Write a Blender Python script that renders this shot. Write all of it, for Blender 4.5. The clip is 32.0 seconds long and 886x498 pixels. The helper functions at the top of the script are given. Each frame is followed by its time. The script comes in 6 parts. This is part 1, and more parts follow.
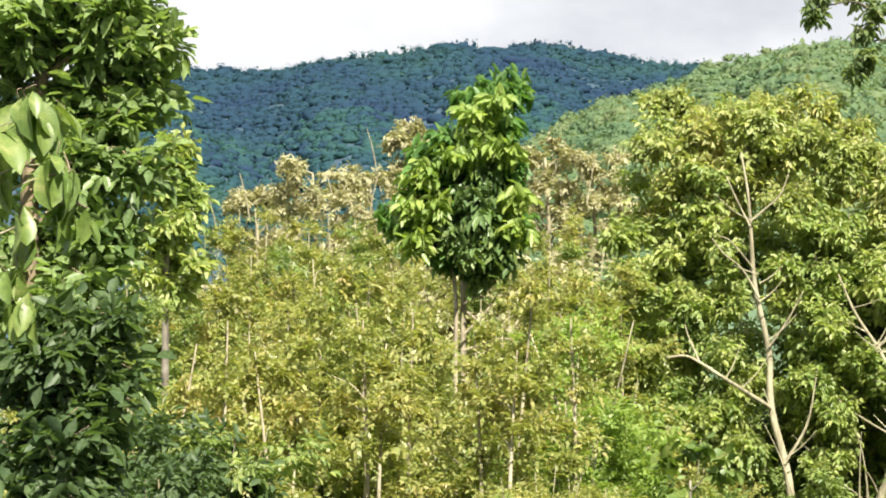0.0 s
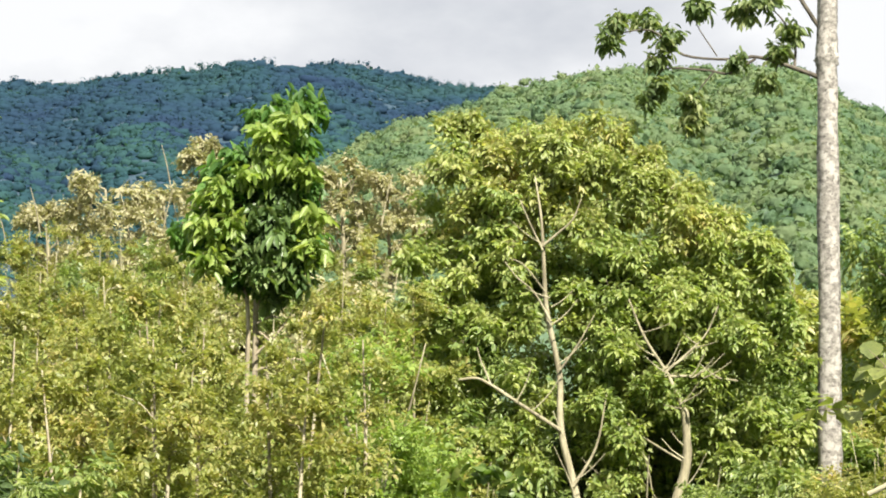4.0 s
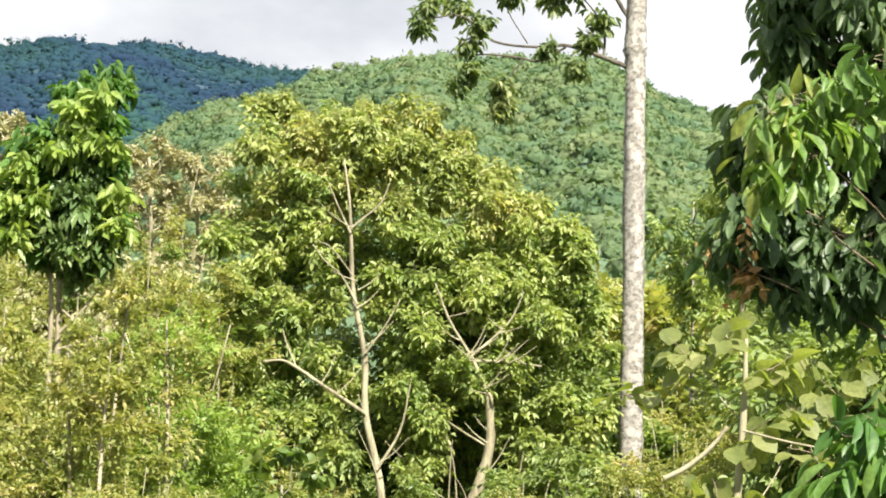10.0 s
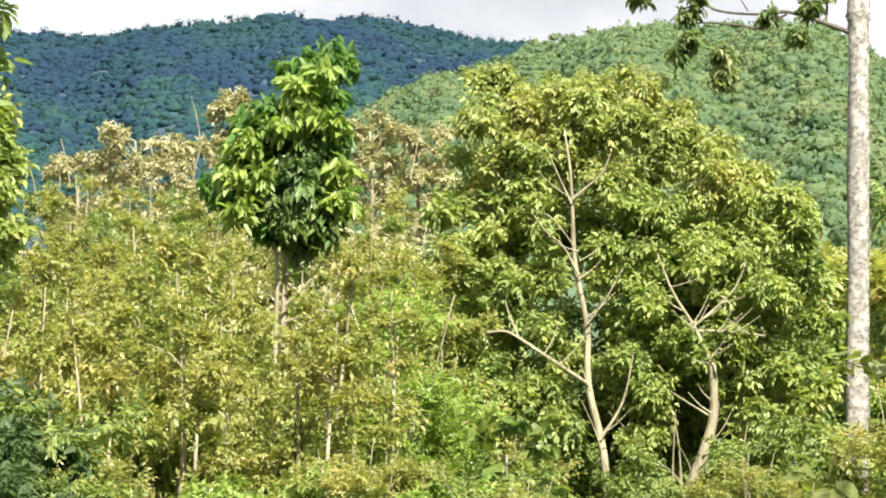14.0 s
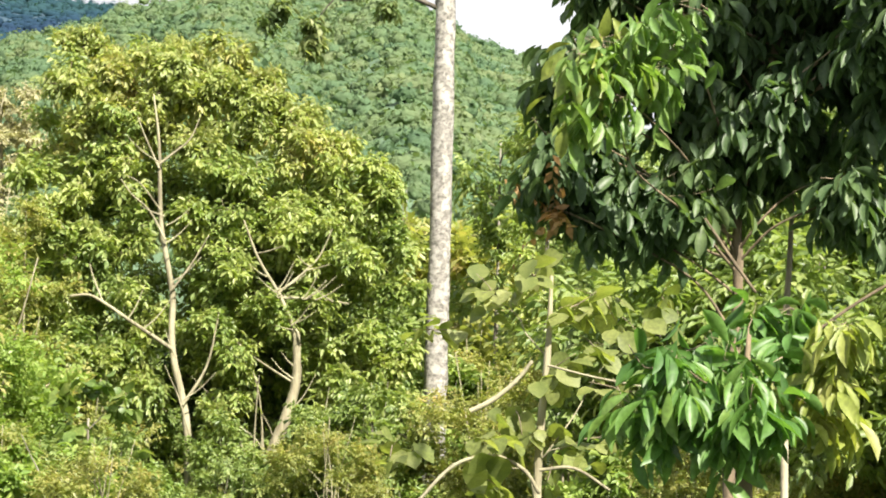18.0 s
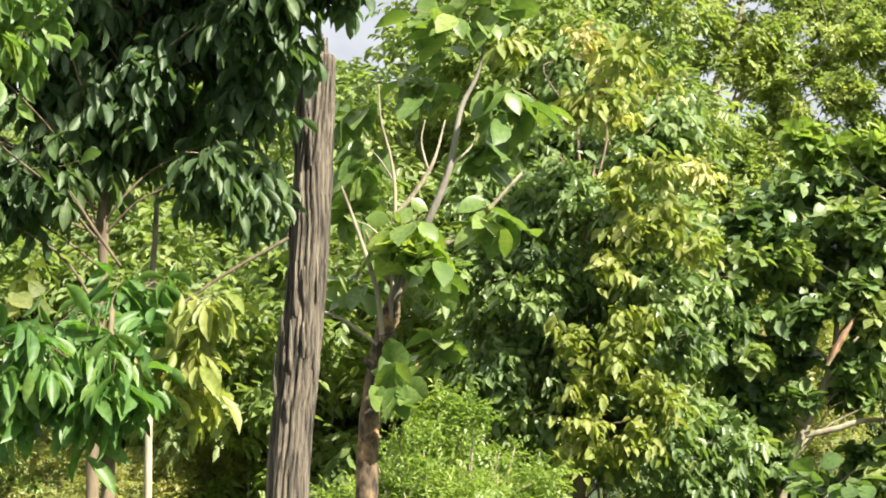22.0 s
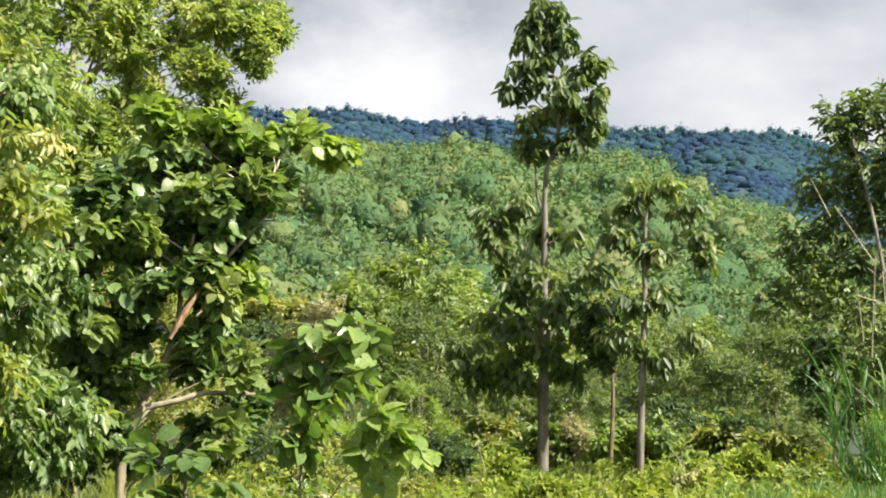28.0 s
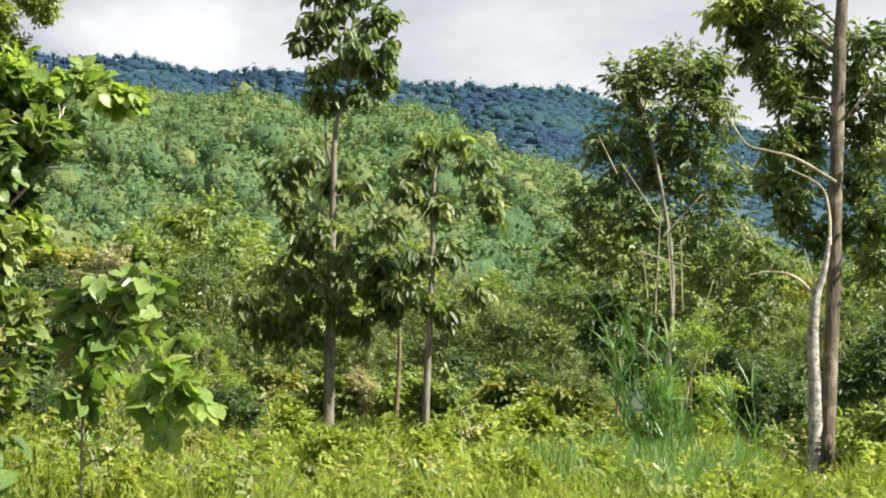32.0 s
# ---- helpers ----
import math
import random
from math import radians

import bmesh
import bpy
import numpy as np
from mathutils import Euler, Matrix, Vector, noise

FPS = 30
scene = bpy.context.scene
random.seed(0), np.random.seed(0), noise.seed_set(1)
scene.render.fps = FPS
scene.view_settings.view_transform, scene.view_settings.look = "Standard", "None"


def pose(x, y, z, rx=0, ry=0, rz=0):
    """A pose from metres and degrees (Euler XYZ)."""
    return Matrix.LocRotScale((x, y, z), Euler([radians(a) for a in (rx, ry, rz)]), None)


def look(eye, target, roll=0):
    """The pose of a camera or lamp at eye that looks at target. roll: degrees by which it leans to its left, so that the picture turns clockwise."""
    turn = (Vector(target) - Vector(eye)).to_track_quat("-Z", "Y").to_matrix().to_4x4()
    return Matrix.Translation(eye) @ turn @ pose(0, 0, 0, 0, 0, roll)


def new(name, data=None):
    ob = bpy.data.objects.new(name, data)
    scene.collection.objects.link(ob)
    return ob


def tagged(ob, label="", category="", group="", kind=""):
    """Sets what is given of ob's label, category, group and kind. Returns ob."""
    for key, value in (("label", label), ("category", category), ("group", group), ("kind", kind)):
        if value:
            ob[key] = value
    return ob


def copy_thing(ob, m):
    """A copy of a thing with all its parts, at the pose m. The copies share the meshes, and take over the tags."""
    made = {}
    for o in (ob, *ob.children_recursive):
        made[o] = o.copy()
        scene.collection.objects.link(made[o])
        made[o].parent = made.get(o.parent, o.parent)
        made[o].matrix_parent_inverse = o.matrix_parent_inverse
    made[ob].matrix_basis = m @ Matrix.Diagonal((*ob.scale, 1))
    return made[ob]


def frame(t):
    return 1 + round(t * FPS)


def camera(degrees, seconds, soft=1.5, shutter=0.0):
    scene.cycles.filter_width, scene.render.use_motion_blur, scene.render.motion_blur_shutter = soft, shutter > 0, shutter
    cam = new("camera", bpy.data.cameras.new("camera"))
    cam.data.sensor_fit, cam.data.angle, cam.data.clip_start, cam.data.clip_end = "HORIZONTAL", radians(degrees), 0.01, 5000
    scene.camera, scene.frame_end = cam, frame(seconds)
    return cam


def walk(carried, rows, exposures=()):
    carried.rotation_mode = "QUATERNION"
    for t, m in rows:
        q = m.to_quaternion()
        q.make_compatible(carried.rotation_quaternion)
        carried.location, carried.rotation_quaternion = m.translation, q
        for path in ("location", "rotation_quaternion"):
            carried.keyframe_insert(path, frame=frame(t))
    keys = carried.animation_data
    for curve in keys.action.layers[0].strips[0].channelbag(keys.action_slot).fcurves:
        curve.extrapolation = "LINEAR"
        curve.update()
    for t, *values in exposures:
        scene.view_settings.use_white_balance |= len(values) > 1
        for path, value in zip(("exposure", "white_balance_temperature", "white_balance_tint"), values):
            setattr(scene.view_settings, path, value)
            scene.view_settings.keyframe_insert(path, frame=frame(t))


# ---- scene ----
FOV = 22.69
EYE = 1.7
# seconds, eye x, y, z, heading to the right of +y, tilt up, lean
ROWS = [
    (0, -0.002, 0.005, 1.702, 0.000, 6.838, -0.446),
    (0.5, 0.000, 0.026, 1.701, 0.161, 6.549, -0.447),
    (1, -0.012, 0.016, 1.704, 0.374, 6.558, -0.395),
    (1.5, -0.004, 0.033, 1.710, 0.676, 6.906, -0.312),
    (2, -0.000, 0.024, 1.710, 1.555, 7.620, -0.342),
    (2.5, 0.004, 0.048, 1.714, 2.451, 7.499, -0.312),
    (3, -0.001, 0.070, 1.727, 3.333, 7.368, -0.345),
    (3.5, 0.017, 0.070, 1.723, 4.272, 7.385, -0.256),
    (4, 0.017, 0.072, 1.724, 5.362, 7.318, -0.241),
    (4.5, 0.015, 0.071, 1.711, 6.306, 7.167, -0.123),
    (6.5, 0.054, 0.063, 1.714, 9.198, 6.686, 0.416),
    (7, 0.062, 0.087, 1.707, 9.737, 6.846, 0.444),
    (7.5, 0.065, 0.083, 1.708, 10.102, 7.052, 0.383),
    (8, 0.062, 0.070, 1.707, 10.339, 7.194, 0.289),
    (8.5, 0.054, 0.056, 1.700, 10.450, 7.196, 0.205),
    (9, 0.057, 0.048, 1.703, 10.464, 7.247, 0.156),
    (9.5, 0.060, 0.071, 1.703, 10.427, 7.188, 0.151),
    (10, 0.057, 0.090, 1.706, 10.322, 6.910, 0.215),
    (10.5, 0.041, 0.080, 1.697, 10.064, 6.526, 0.314),
    (11, 0.032, 0.064, 1.698, 9.350, 6.233, 0.435),
    (11.5, 0.032, 0.049, 1.697, 8.491, 6.079, 0.470),
    (12, 0.023, 0.061, 1.701, 7.675, 5.958, 0.465),
    (12.5, 0.010, 0.050, 1.694, 6.739, 6.043, 0.508),
    (13, 0.009, 0.057, 1.700, 5.826, 6.062, 0.544),
    (13.5, 0.009, 0.057, 1.705, 4.976, 6.158, 0.541),
    (15.5, -0.078, -0.220, 1.617, 4.320, 5.994, 0.066),
    (16, -0.121, -0.268, 1.623, 6.991, 5.714, 0.204),
    (16.5, -0.149, -0.285, 1.631, 9.708, 5.610, 0.290),
    (17, -0.133, -0.218, 1.645, 12.952, 5.416, 0.345),
    (17.5, -0.088, -0.140, 1.657, 14.582, 5.250, 0.212),
    (18, -0.027, -0.115, 1.653, 15.397, 5.383, 0.465),
    (18.5, 0.011, -0.122, 1.647, 15.775, 5.596, 0.511),
    (19, 0.002, -0.143, 1.648, 15.946, 5.571, 0.388),
    (19.5, -0.016, -0.123, 1.649, 19.677, 5.270, -0.397),
    (20, -0.023, -0.102, 1.641, 22.477, 4.965, -0.652),
    (20.5, -0.013, -0.087, 1.646, 24.872, 4.703, -0.788),
    (21, 0.003, -0.079, 1.650, 27.177, 4.614, -0.824),
    (21.5, 0.013, -0.086, 1.658, 29.584, 4.576, -0.777),
    (22, 0.032, -0.081, 1.664, 31.604, 4.641, -0.621),
    (22.5, 0.031, -0.097, 1.661, 33.213, 4.773, -0.606),
    (23, 0.041, -0.103, 1.662, 34.686, 4.897, -0.575),
    (23.5, 0.045, -0.114, 1.659, 36.037, 4.968, -0.618),
    (24, 0.050, -0.116, 1.663, 37.152, 4.981, -0.528),
    (24.5, 0.062, -0.126, 1.662, 38.129, 4.936, -0.504),
    (25, 0.067, -0.139, 1.667, 39.166, 4.812, -0.460),
    (25.5, 0.079, -0.139, 1.665, 40.601, 4.652, -0.532),
    (26, 0.089, -0.142, 1.666, 42.400, 4.499, -0.495),
    (26.5, 0.112, -0.137, 1.665, 44.163, 4.418, -0.368),
    (28.5, -0.012, -0.225, 1.665, 49.298, 3.576, 0.244),
    (29, 0.018, -0.191, 1.671, 50.198, 3.334, 0.396),
    (29.5, 0.045, -0.152, 1.678, 51.067, 3.103, 0.540),
    (30, 0.077, -0.134, 1.669, 51.601, 2.991, 0.624),
    (30.5, 0.101, -0.115, 1.677, 52.049, 2.843, 0.661),
    (31, 0.114, -0.091, 1.676, 52.717, 2.787, 0.641),
    (31.5, 0.121, -0.107, 1.673, 53.374, 2.748, 0.630),
    (32, 0.101, -0.128, 1.673, 53.796, 2.629, 0.576),
]


def aim(x, y, z, heading, tilt, lean):
    h, e = radians(heading), radians(tilt)
    way = Vector((math.sin(h) * math.cos(e), math.cos(h) * math.cos(e), math.sin(e)))
    return look((x, y, z), Vector((x, y, z)) + way * 10, lean)


cam = camera(FOV, 32.0, soft=1.9)
walk(cam, [(r[0], aim(*r[1:])) for r in ROWS], [(0.0, 1.45), (1.0, 1.4), (2.0, 1.29), (3.0, 1.36), (4.0, 1.34), (8.0, 1.45), (13.0, 1.49), (16.0, 1.53), (18.0, 1.55), (20.0, 1.57), (21.0, 1.6), (22.0, 1.6), (24.0, 1.54), (26.0, 1.38), (30.0, 1.3), (31.0, 1.14), (32.0, 1.34)])

# ---- world and sun ----
SUN_AZ, SUN_EL = 165.0, 43.0
world = bpy.data.worlds.new("sky")
scene.world = world
world.use_nodes = True
wt = world.node_tree
wt.nodes.clear()


def node(tree, kind, **values):
    n = tree.nodes.new(kind)
    for key, value in values.items():
        n.inputs[key.replace("_", " ")].default_value = value
    return n


sky = wt.nodes.new("ShaderNodeTexSky")
sky.sky_type, sky.sun_disc = "NISHITA", False
sky.sun_elevation, sky.sun_rotation = radians(SUN_EL), radians(SUN_AZ)
sky_bg = node(wt, "ShaderNodeBackground", Strength=0.09)
cloud_bg = node(wt, "ShaderNodeBackground", Strength=0.4)
wco = wt.nodes.new("ShaderNodeTexCoord")
wmap = node(wt, "ShaderNodeMapping", Scale=(1.0, 1.0, 1.9), Location=(1.3, 0.45, 0.2))
wn1 = node(wt, "ShaderNodeTexNoise", Scale=4.2, Detail=7.0, Roughness=0.52)
wn2 = node(wt, "ShaderNodeTexNoise", Scale=2.3, Detail=5.0, Roughness=0.5)
tone = wt.nodes.new("ShaderNodeValToRGB")
tone.color_ramp.elements[0].position, tone.color_ramp.elements[0].color = 0.38, (0.52, 0.555, 0.62, 1)
tone.color_ramp.elements[1].position, tone.color_ramp.elements[1].color = 0.6, (0.97, 0.98, 1.0, 1)
cover = wt.nodes.new("ShaderNodeValToRGB")
cover.color_ramp.elements[0].position, cover.color_ramp.elements[0].color = 0.22, (0, 0, 0, 1)
cover.color_ramp.elements[1].position, cover.color_ramp.elements[1].color = 0.42, (1, 1, 1, 1)


def cloud_mass(az, el, inner, outer, colour, before, seed):
    """One cloud of ragged outline round a heading and height angle, laid over the tones before it."""
    a, e = radians(az), radians(el)
    warp = node(wt, "ShaderNodeTexNoise", Scale=9.0, Detail=6.0, Roughness=0.55)
    shift = node(wt, "ShaderNodeMapping", Location=(seed, 0.0, seed), Scale=(1.0, 1.0, 1.6))
    near = node(wt, "ShaderNodeVectorMath")
    near.operation = "DISTANCE"
    near.inputs[1].default_value = (math.sin(a) * math.cos(e), math.cos(a) * math.cos(e), math.sin(e))
    rag = node(wt, "ShaderNodeMath")
    rag.operation = "MULTIPLY_ADD"
    rag.inputs[1].default_value = 0.16
    span = node(wt, "ShaderNodeMapRange")
    span.inputs["From Min"].default_value, span.inputs["From Max"].default_value = outer + 0.08, inner + 0.08
    mix = node(wt, "ShaderNodeMix")
    mix.data_type = "RGBA"
    mix.inputs[7].default_value = (*colour, 1)
    for a, b in ((wco.outputs["Generated"], shift.inputs["Vector"]), (shift.outputs[0], warp.inputs["Vector"]), (wco.outputs["Generated"], near.inputs[0]), (warp.outputs[0], rag.inputs[0]),
                 (near.outputs["Value"], rag.inputs[2]), (rag.outputs[0], span.inputs[0]), (span.outputs[0], mix.inputs[0]), (before, mix.inputs[6])):
        wt.links.new(a, b)
    return mix.outputs[2]


tones = cloud_mass(44.0, 12.5, 0.02, 0.11, (0.4, 0.43, 0.5), tone.outputs[0], 2.0)
tones = cloud_mass(46.8, 7.8, 0.025, 0.075, (1.06, 1.07, 1.09), tones, 5.0)
wmix = wt.nodes.new("ShaderNodeMixShader")
wout = wt.nodes.new("ShaderNodeOutputWorld")
for a, b in ((wco.outputs["Generated"], wmap.inputs["Vector"]), (wmap.outputs[0], wn1.inputs["Vector"]), (wmap.outputs[0], wn2.inputs["Vector"]),
             (wn1.outputs[0], tone.inputs[0]), (wn2.outputs[0], cover.inputs[0]), (tones, cloud_bg.inputs[0]), (sky.outputs[0], sky_bg.inputs[0]),
             (cover.outputs[0], wmix.inputs[0]), (sky_bg.outputs[0], wmix.inputs[1]), (cloud_bg.outputs[0], wmix.inputs[2]), (wmix.outputs[0], wout.inputs[0])):
    wt.links.new(a, b)
sun = new("sun", bpy.data.lights.new("sun", "SUN"))
sun.data.energy, sun.data.angle, sun.data.color = 5.0, radians(0.6), (1.0, 0.94, 0.82)
sun.matrix_world = look((math.sin(radians(SUN_AZ)) * 50, math.cos(radians(SUN_AZ)) * 50, 50 * math.tan(radians(SUN_EL))), (0, 0, 0))


# ---- materials ----
def fresh(name):
    m = bpy.data.materials.new(name)
    m.use_nodes = True
    m.node_tree.nodes.clear()
    return m, m.node_tree


def ramp(tree, stops):
    n = tree.nodes.new("ShaderNodeValToRGB")
    e = n.color_ramp.elements
    while len(e) < len(stops):
        e.new(0.5)
    for i, (p, c) in enumerate(stops):
        e[i].position, e[i].color = p, (*c, 1)
    return n


def leaf_material(name, colours, rough=0.45, through_part=0.42, patch=1.2, gloss=0.5, slow=0.55, bump=0.0):
    """Leaves: each one its own tone, slow drift of tone over the crown, fine mottling, light through the blade."""
    m, t = fresh(name)
    geo, info = t.nodes.new("ShaderNodeNewGeometry"), t.nodes.new("ShaderNodeObjectInfo")
    co = t.nodes.new("ShaderNodeTexCoord")
    add = t.nodes.new("ShaderNodeMath")
    fract = t.nodes.new("ShaderNodeMath")
    fract.operation = "FRACT"
    t.links.new(geo.outputs["Random Per Island"], add.inputs[0])
    t.links.new(info.outputs["Random"], add.inputs[1])
    t.links.new(add.outputs[0], fract.inputs[0])
    drift = node(t, "ShaderNodeTexNoise", Scale=patch, Detail=3.0)
    t.links.new(co.outputs["Object"], drift.inputs["Vector"])
    blend = node(t, "ShaderNodeMix", Factor=slow)
    t.links.new(fract.outputs[0], blend.inputs[2])
    wide = node(t, "ShaderNodeMapRange")
    wide.inputs["From Min"].default_value, wide.inputs["From Max"].default_value = 0.3, 0.7
    t.links.new(drift.outputs[0], wide.inputs[0])
    t.links.new(wide.outputs[0], blend.inputs[3])
    n = len(colours)
    tones = ramp(t, [(i / (n - 1) * 0.9 + 0.05, c) for i, c in enumerate(colours)])
    t.links.new(blend.outputs[0], tones.inputs[0])
    mott = node(t, "ShaderNodeTexNoise", Scale=38.0, Detail=2.0)
    t.links.new(co.outputs["Object"], mott.inputs["Vector"])
    dirt = node(t, "ShaderNodeMapRange")
    dirt.inputs["From Min"].default_value, dirt.inputs["From Max"].default_value = 0.3, 0.7
    dirt.inputs["To Min"].default_value, dirt.inputs["To Max"].default_value = 0.72, 1.2
    t.links.new(mott.outputs[0], dirt.inputs[0])
    mul = t.nodes.new("ShaderNodeVectorMath")
    mul.operation = "SCALE"
    t.links.new(tones.outputs[0], mul.inputs[0])
    t.links.new(dirt.outputs[0], mul.inputs["Scale"])
    skin = node(t, "ShaderNodeBsdfPrincipled", Roughness=rough)
    skin.inputs["Specular IOR Level"].default_value = gloss
    t.links.new(mul.outputs[0], skin.inputs["Base Color"])
    if bump:
        rough_n = node(t, "ShaderNodeTexNoise", Scale=bump, Detail=5.0, Roughness=0.65)
        t.links.new(co.outputs["Object"], rough_n.inputs["Vector"])
        bp = node(t, "ShaderNodeBump", Strength=1.0, Distance=0.9 / bump)
        t.links.new(rough_n.outputs[0], bp.inputs["Height"])
        t.links.new(bp.outputs[0], skin.inputs["Normal"])
    glow = t.nodes.new("ShaderNodeBsdfTranslucent")
    warm = node(t, "ShaderNodeVectorMath")
    warm.operation = "MULTIPLY"
    warm.inputs[1].default_value = (1.5, 1.6, 0.7)
    t.links.new(mul.outputs[0], warm.inputs[0])
    t.links.new(warm.outputs[0], glow.inputs["Color"])
    mix = node(t, "ShaderNodeMixShader", Fac=through_part)
    out = t.nodes.new("ShaderNodeOutputMaterial")
    t.links.new(skin.outputs[0], mix.inputs[1])
    t.links.new(glow.outputs[0], mix.inputs[2])
    t.links.new(mix.outputs[0], out.inputs[0])
    return m


def bark_material(name, dark, pale, stretch=(6, 6, 0.8), scale=3.0, blotch=1.6, bump=0.6, white=None, amount=0.5, low=0.3, high=0.62):
    m, t = fresh(name)
    co = t.nodes.new("ShaderNodeTexCoord")
    mp = node(t, "ShaderNodeMapping", Scale=stretch)
    t.links.new(co.outputs["Object"], mp.inputs["Vector"])
    grain = node(t, "ShaderNodeTexNoise", Scale=scale, Detail=8.0, Roughness=0.65)
    t.links.new(mp.outputs[0], grain.inputs["Vector"])
    big = node(t, "ShaderNodeTexNoise", Scale=blotch, Detail=5.0, Roughness=0.6)
    t.links.new(co.outputs["Object"], big.inputs["Vector"])
    c1 = ramp(t, [(low, dark), (high, pale)])
    t.links.new(grain.outputs[0], c1.inputs[0])
    c2 = ramp(t, [(amount - 0.06, (0, 0, 0)), (amount + 0.06, (1, 1, 1))])
    t.links.new(big.outputs[0], c2.inputs[0])
    mix = node(t, "ShaderNodeMix")
    mix.data_type = "RGBA"
    mix.inputs["B"].default_value = (*(white or pale), 1)
    for s in mix.inputs:
        if s.name == "B" and s.type == "RGBA":
            s.default_value = (*(white or pale), 1)
        if s.name == "A" and s.type == "RGBA":
            t.links.new(c1.outputs[0], s)
    t.links.new(c2.outputs[0], mix.inputs[0])
    skin = node(t, "ShaderNodeBsdfPrincipled", Roughness=0.85)
    for s in mix.outputs:
        if s.type == "RGBA":
            t.links.new(s, skin.inputs["Base Color"])
    bp = node(t, "ShaderNodeBump", Strength=bump, Distance=0.02)
    t.links.new(grain.outputs[0], bp.inputs["Height"])
    t.links.new(bp.outputs[0], skin.inputs["Normal"])
    out = t.nodes.new("ShaderNodeOutputMaterial")
    t.links.new(skin.outputs[0], out.inputs[0])
    return m


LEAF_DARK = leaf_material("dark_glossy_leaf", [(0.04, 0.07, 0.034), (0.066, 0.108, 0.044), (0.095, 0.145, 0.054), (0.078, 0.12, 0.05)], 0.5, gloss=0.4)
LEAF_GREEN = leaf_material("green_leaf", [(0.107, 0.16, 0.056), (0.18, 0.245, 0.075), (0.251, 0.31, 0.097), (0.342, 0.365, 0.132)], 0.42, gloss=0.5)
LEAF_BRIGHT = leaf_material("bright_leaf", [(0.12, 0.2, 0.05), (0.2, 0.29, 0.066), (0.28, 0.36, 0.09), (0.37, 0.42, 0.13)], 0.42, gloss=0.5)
LEAF_OLIVE = leaf_material("olive_leaf", [(0.138, 0.179, 0.054), (0.231, 0.262, 0.076), (0.334, 0.335, 0.109), (0.472, 0.364, 0.16)], 0.45)
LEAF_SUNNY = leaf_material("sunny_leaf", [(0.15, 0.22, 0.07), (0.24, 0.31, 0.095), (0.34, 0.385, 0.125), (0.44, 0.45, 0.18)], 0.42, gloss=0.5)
LEAF_TEAK = leaf_material("big_teak_leaf", [(0.075, 0.13, 0.032), (0.12, 0.185, 0.042), (0.18, 0.24, 0.06), (0.3, 0.32, 0.12)], 0.42, 0.35, 3.0)
# The palest of these tones imitates glints on single leaves.
LEAF_SHADE = leaf_material("shade_tree_leaf", [(0.065, 0.105, 0.045), (0.11, 0.16, 0.062), (0.16, 0.21, 0.08), (0.34, 0.36, 0.17)], 0.44, gloss=0.4)
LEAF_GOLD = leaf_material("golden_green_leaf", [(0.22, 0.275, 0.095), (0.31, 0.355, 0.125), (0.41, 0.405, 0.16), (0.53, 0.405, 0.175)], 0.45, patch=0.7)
LEAF_DRY = leaf_material("dry_leaf", [(0.243, 0.23, 0.125), (0.32, 0.297, 0.175), (0.422, 0.39, 0.25), (0.282, 0.314, 0.138)], 0.65, 0.35)
LEAF_PALE = leaf_material("pale_broad_leaf", [(0.12, 0.155, 0.045), (0.18, 0.215, 0.06), (0.25, 0.275, 0.085), (0.34, 0.35, 0.15)], 0.55, 0.5)
# True yellow leaves; on the creeper sprays this colour imitates sun.
LEAF_YELLOW = leaf_material("yellowing_and_sun_toned_leaf", [(0.172, 0.232, 0.044), (0.249, 0.288, 0.064), (0.335, 0.328, 0.104)], 0.5, 0.4)
LEAF_RUST = leaf_material("rust_leaf", [(0.4, 0.2, 0.08), (0.48, 0.27, 0.12), (0.38, 0.25, 0.08)], 0.6, 0.35)
LEAF_GRASS = leaf_material("grass_blade", [(0.116, 0.178, 0.032), (0.195, 0.255, 0.045), (0.286, 0.332, 0.065), (0.403, 0.38, 0.108)], 0.7, 0.35, gloss=0.15)
LEAF_REED = leaf_material("reed_blade", [(0.061, 0.145, 0.039), (0.094, 0.198, 0.054), (0.138, 0.244, 0.072)], 0.45, 0.3)
# The blue in these three far leaf tones imitates haze over distance.
WOOD_FAR = leaf_material("hazed_far_leaf", [(0.037, 0.068, 0.133), (0.038, 0.079, 0.133), (0.041, 0.092, 0.13), (0.049, 0.107, 0.125)], 0.95, 0.5, 0.012, 0.03, 0.9)
WOOD_RIDGE = leaf_material("hazed_ridge_leaf", [(0.047, 0.084, 0.168), (0.052, 0.1, 0.174), (0.058, 0.119, 0.174), (0.07, 0.135, 0.165)], 0.95, 0.5, 0.012, 0.03, 0.9)
WOOD_FOOT = leaf_material("hazed_foot_leaf", [(0.041, 0.094, 0.126), (0.046, 0.109, 0.127), (0.054, 0.124, 0.124), (0.066, 0.139, 0.12)], 0.95, 0.5, 0.012, 0.03, 0.9)
LEAF_CANOPY = leaf_material("drooping_dark_leaf", [(0.041, 0.076, 0.037), (0.071, 0.122, 0.051), (0.108, 0.167, 0.065), (0.155, 0.207, 0.085)], 0.46, gloss=0.5)
LEAF_KNOB = leaf_material("big_round_leaf", [(0.075, 0.13, 0.04), (0.125, 0.2, 0.055), (0.19, 0.27, 0.07), (0.29, 0.35, 0.1)], 0.36, 0.38)
# Last tone is a painted highlight, paler than the creeper leaf itself.
LEAF_CREEPER = leaf_material("glossy_creeper_leaf", [(0.094, 0.151, 0.056), (0.154, 0.224, 0.083), (0.231, 0.308, 0.117), (0.385, 0.437, 0.216)], 0.36, gloss=0.45)
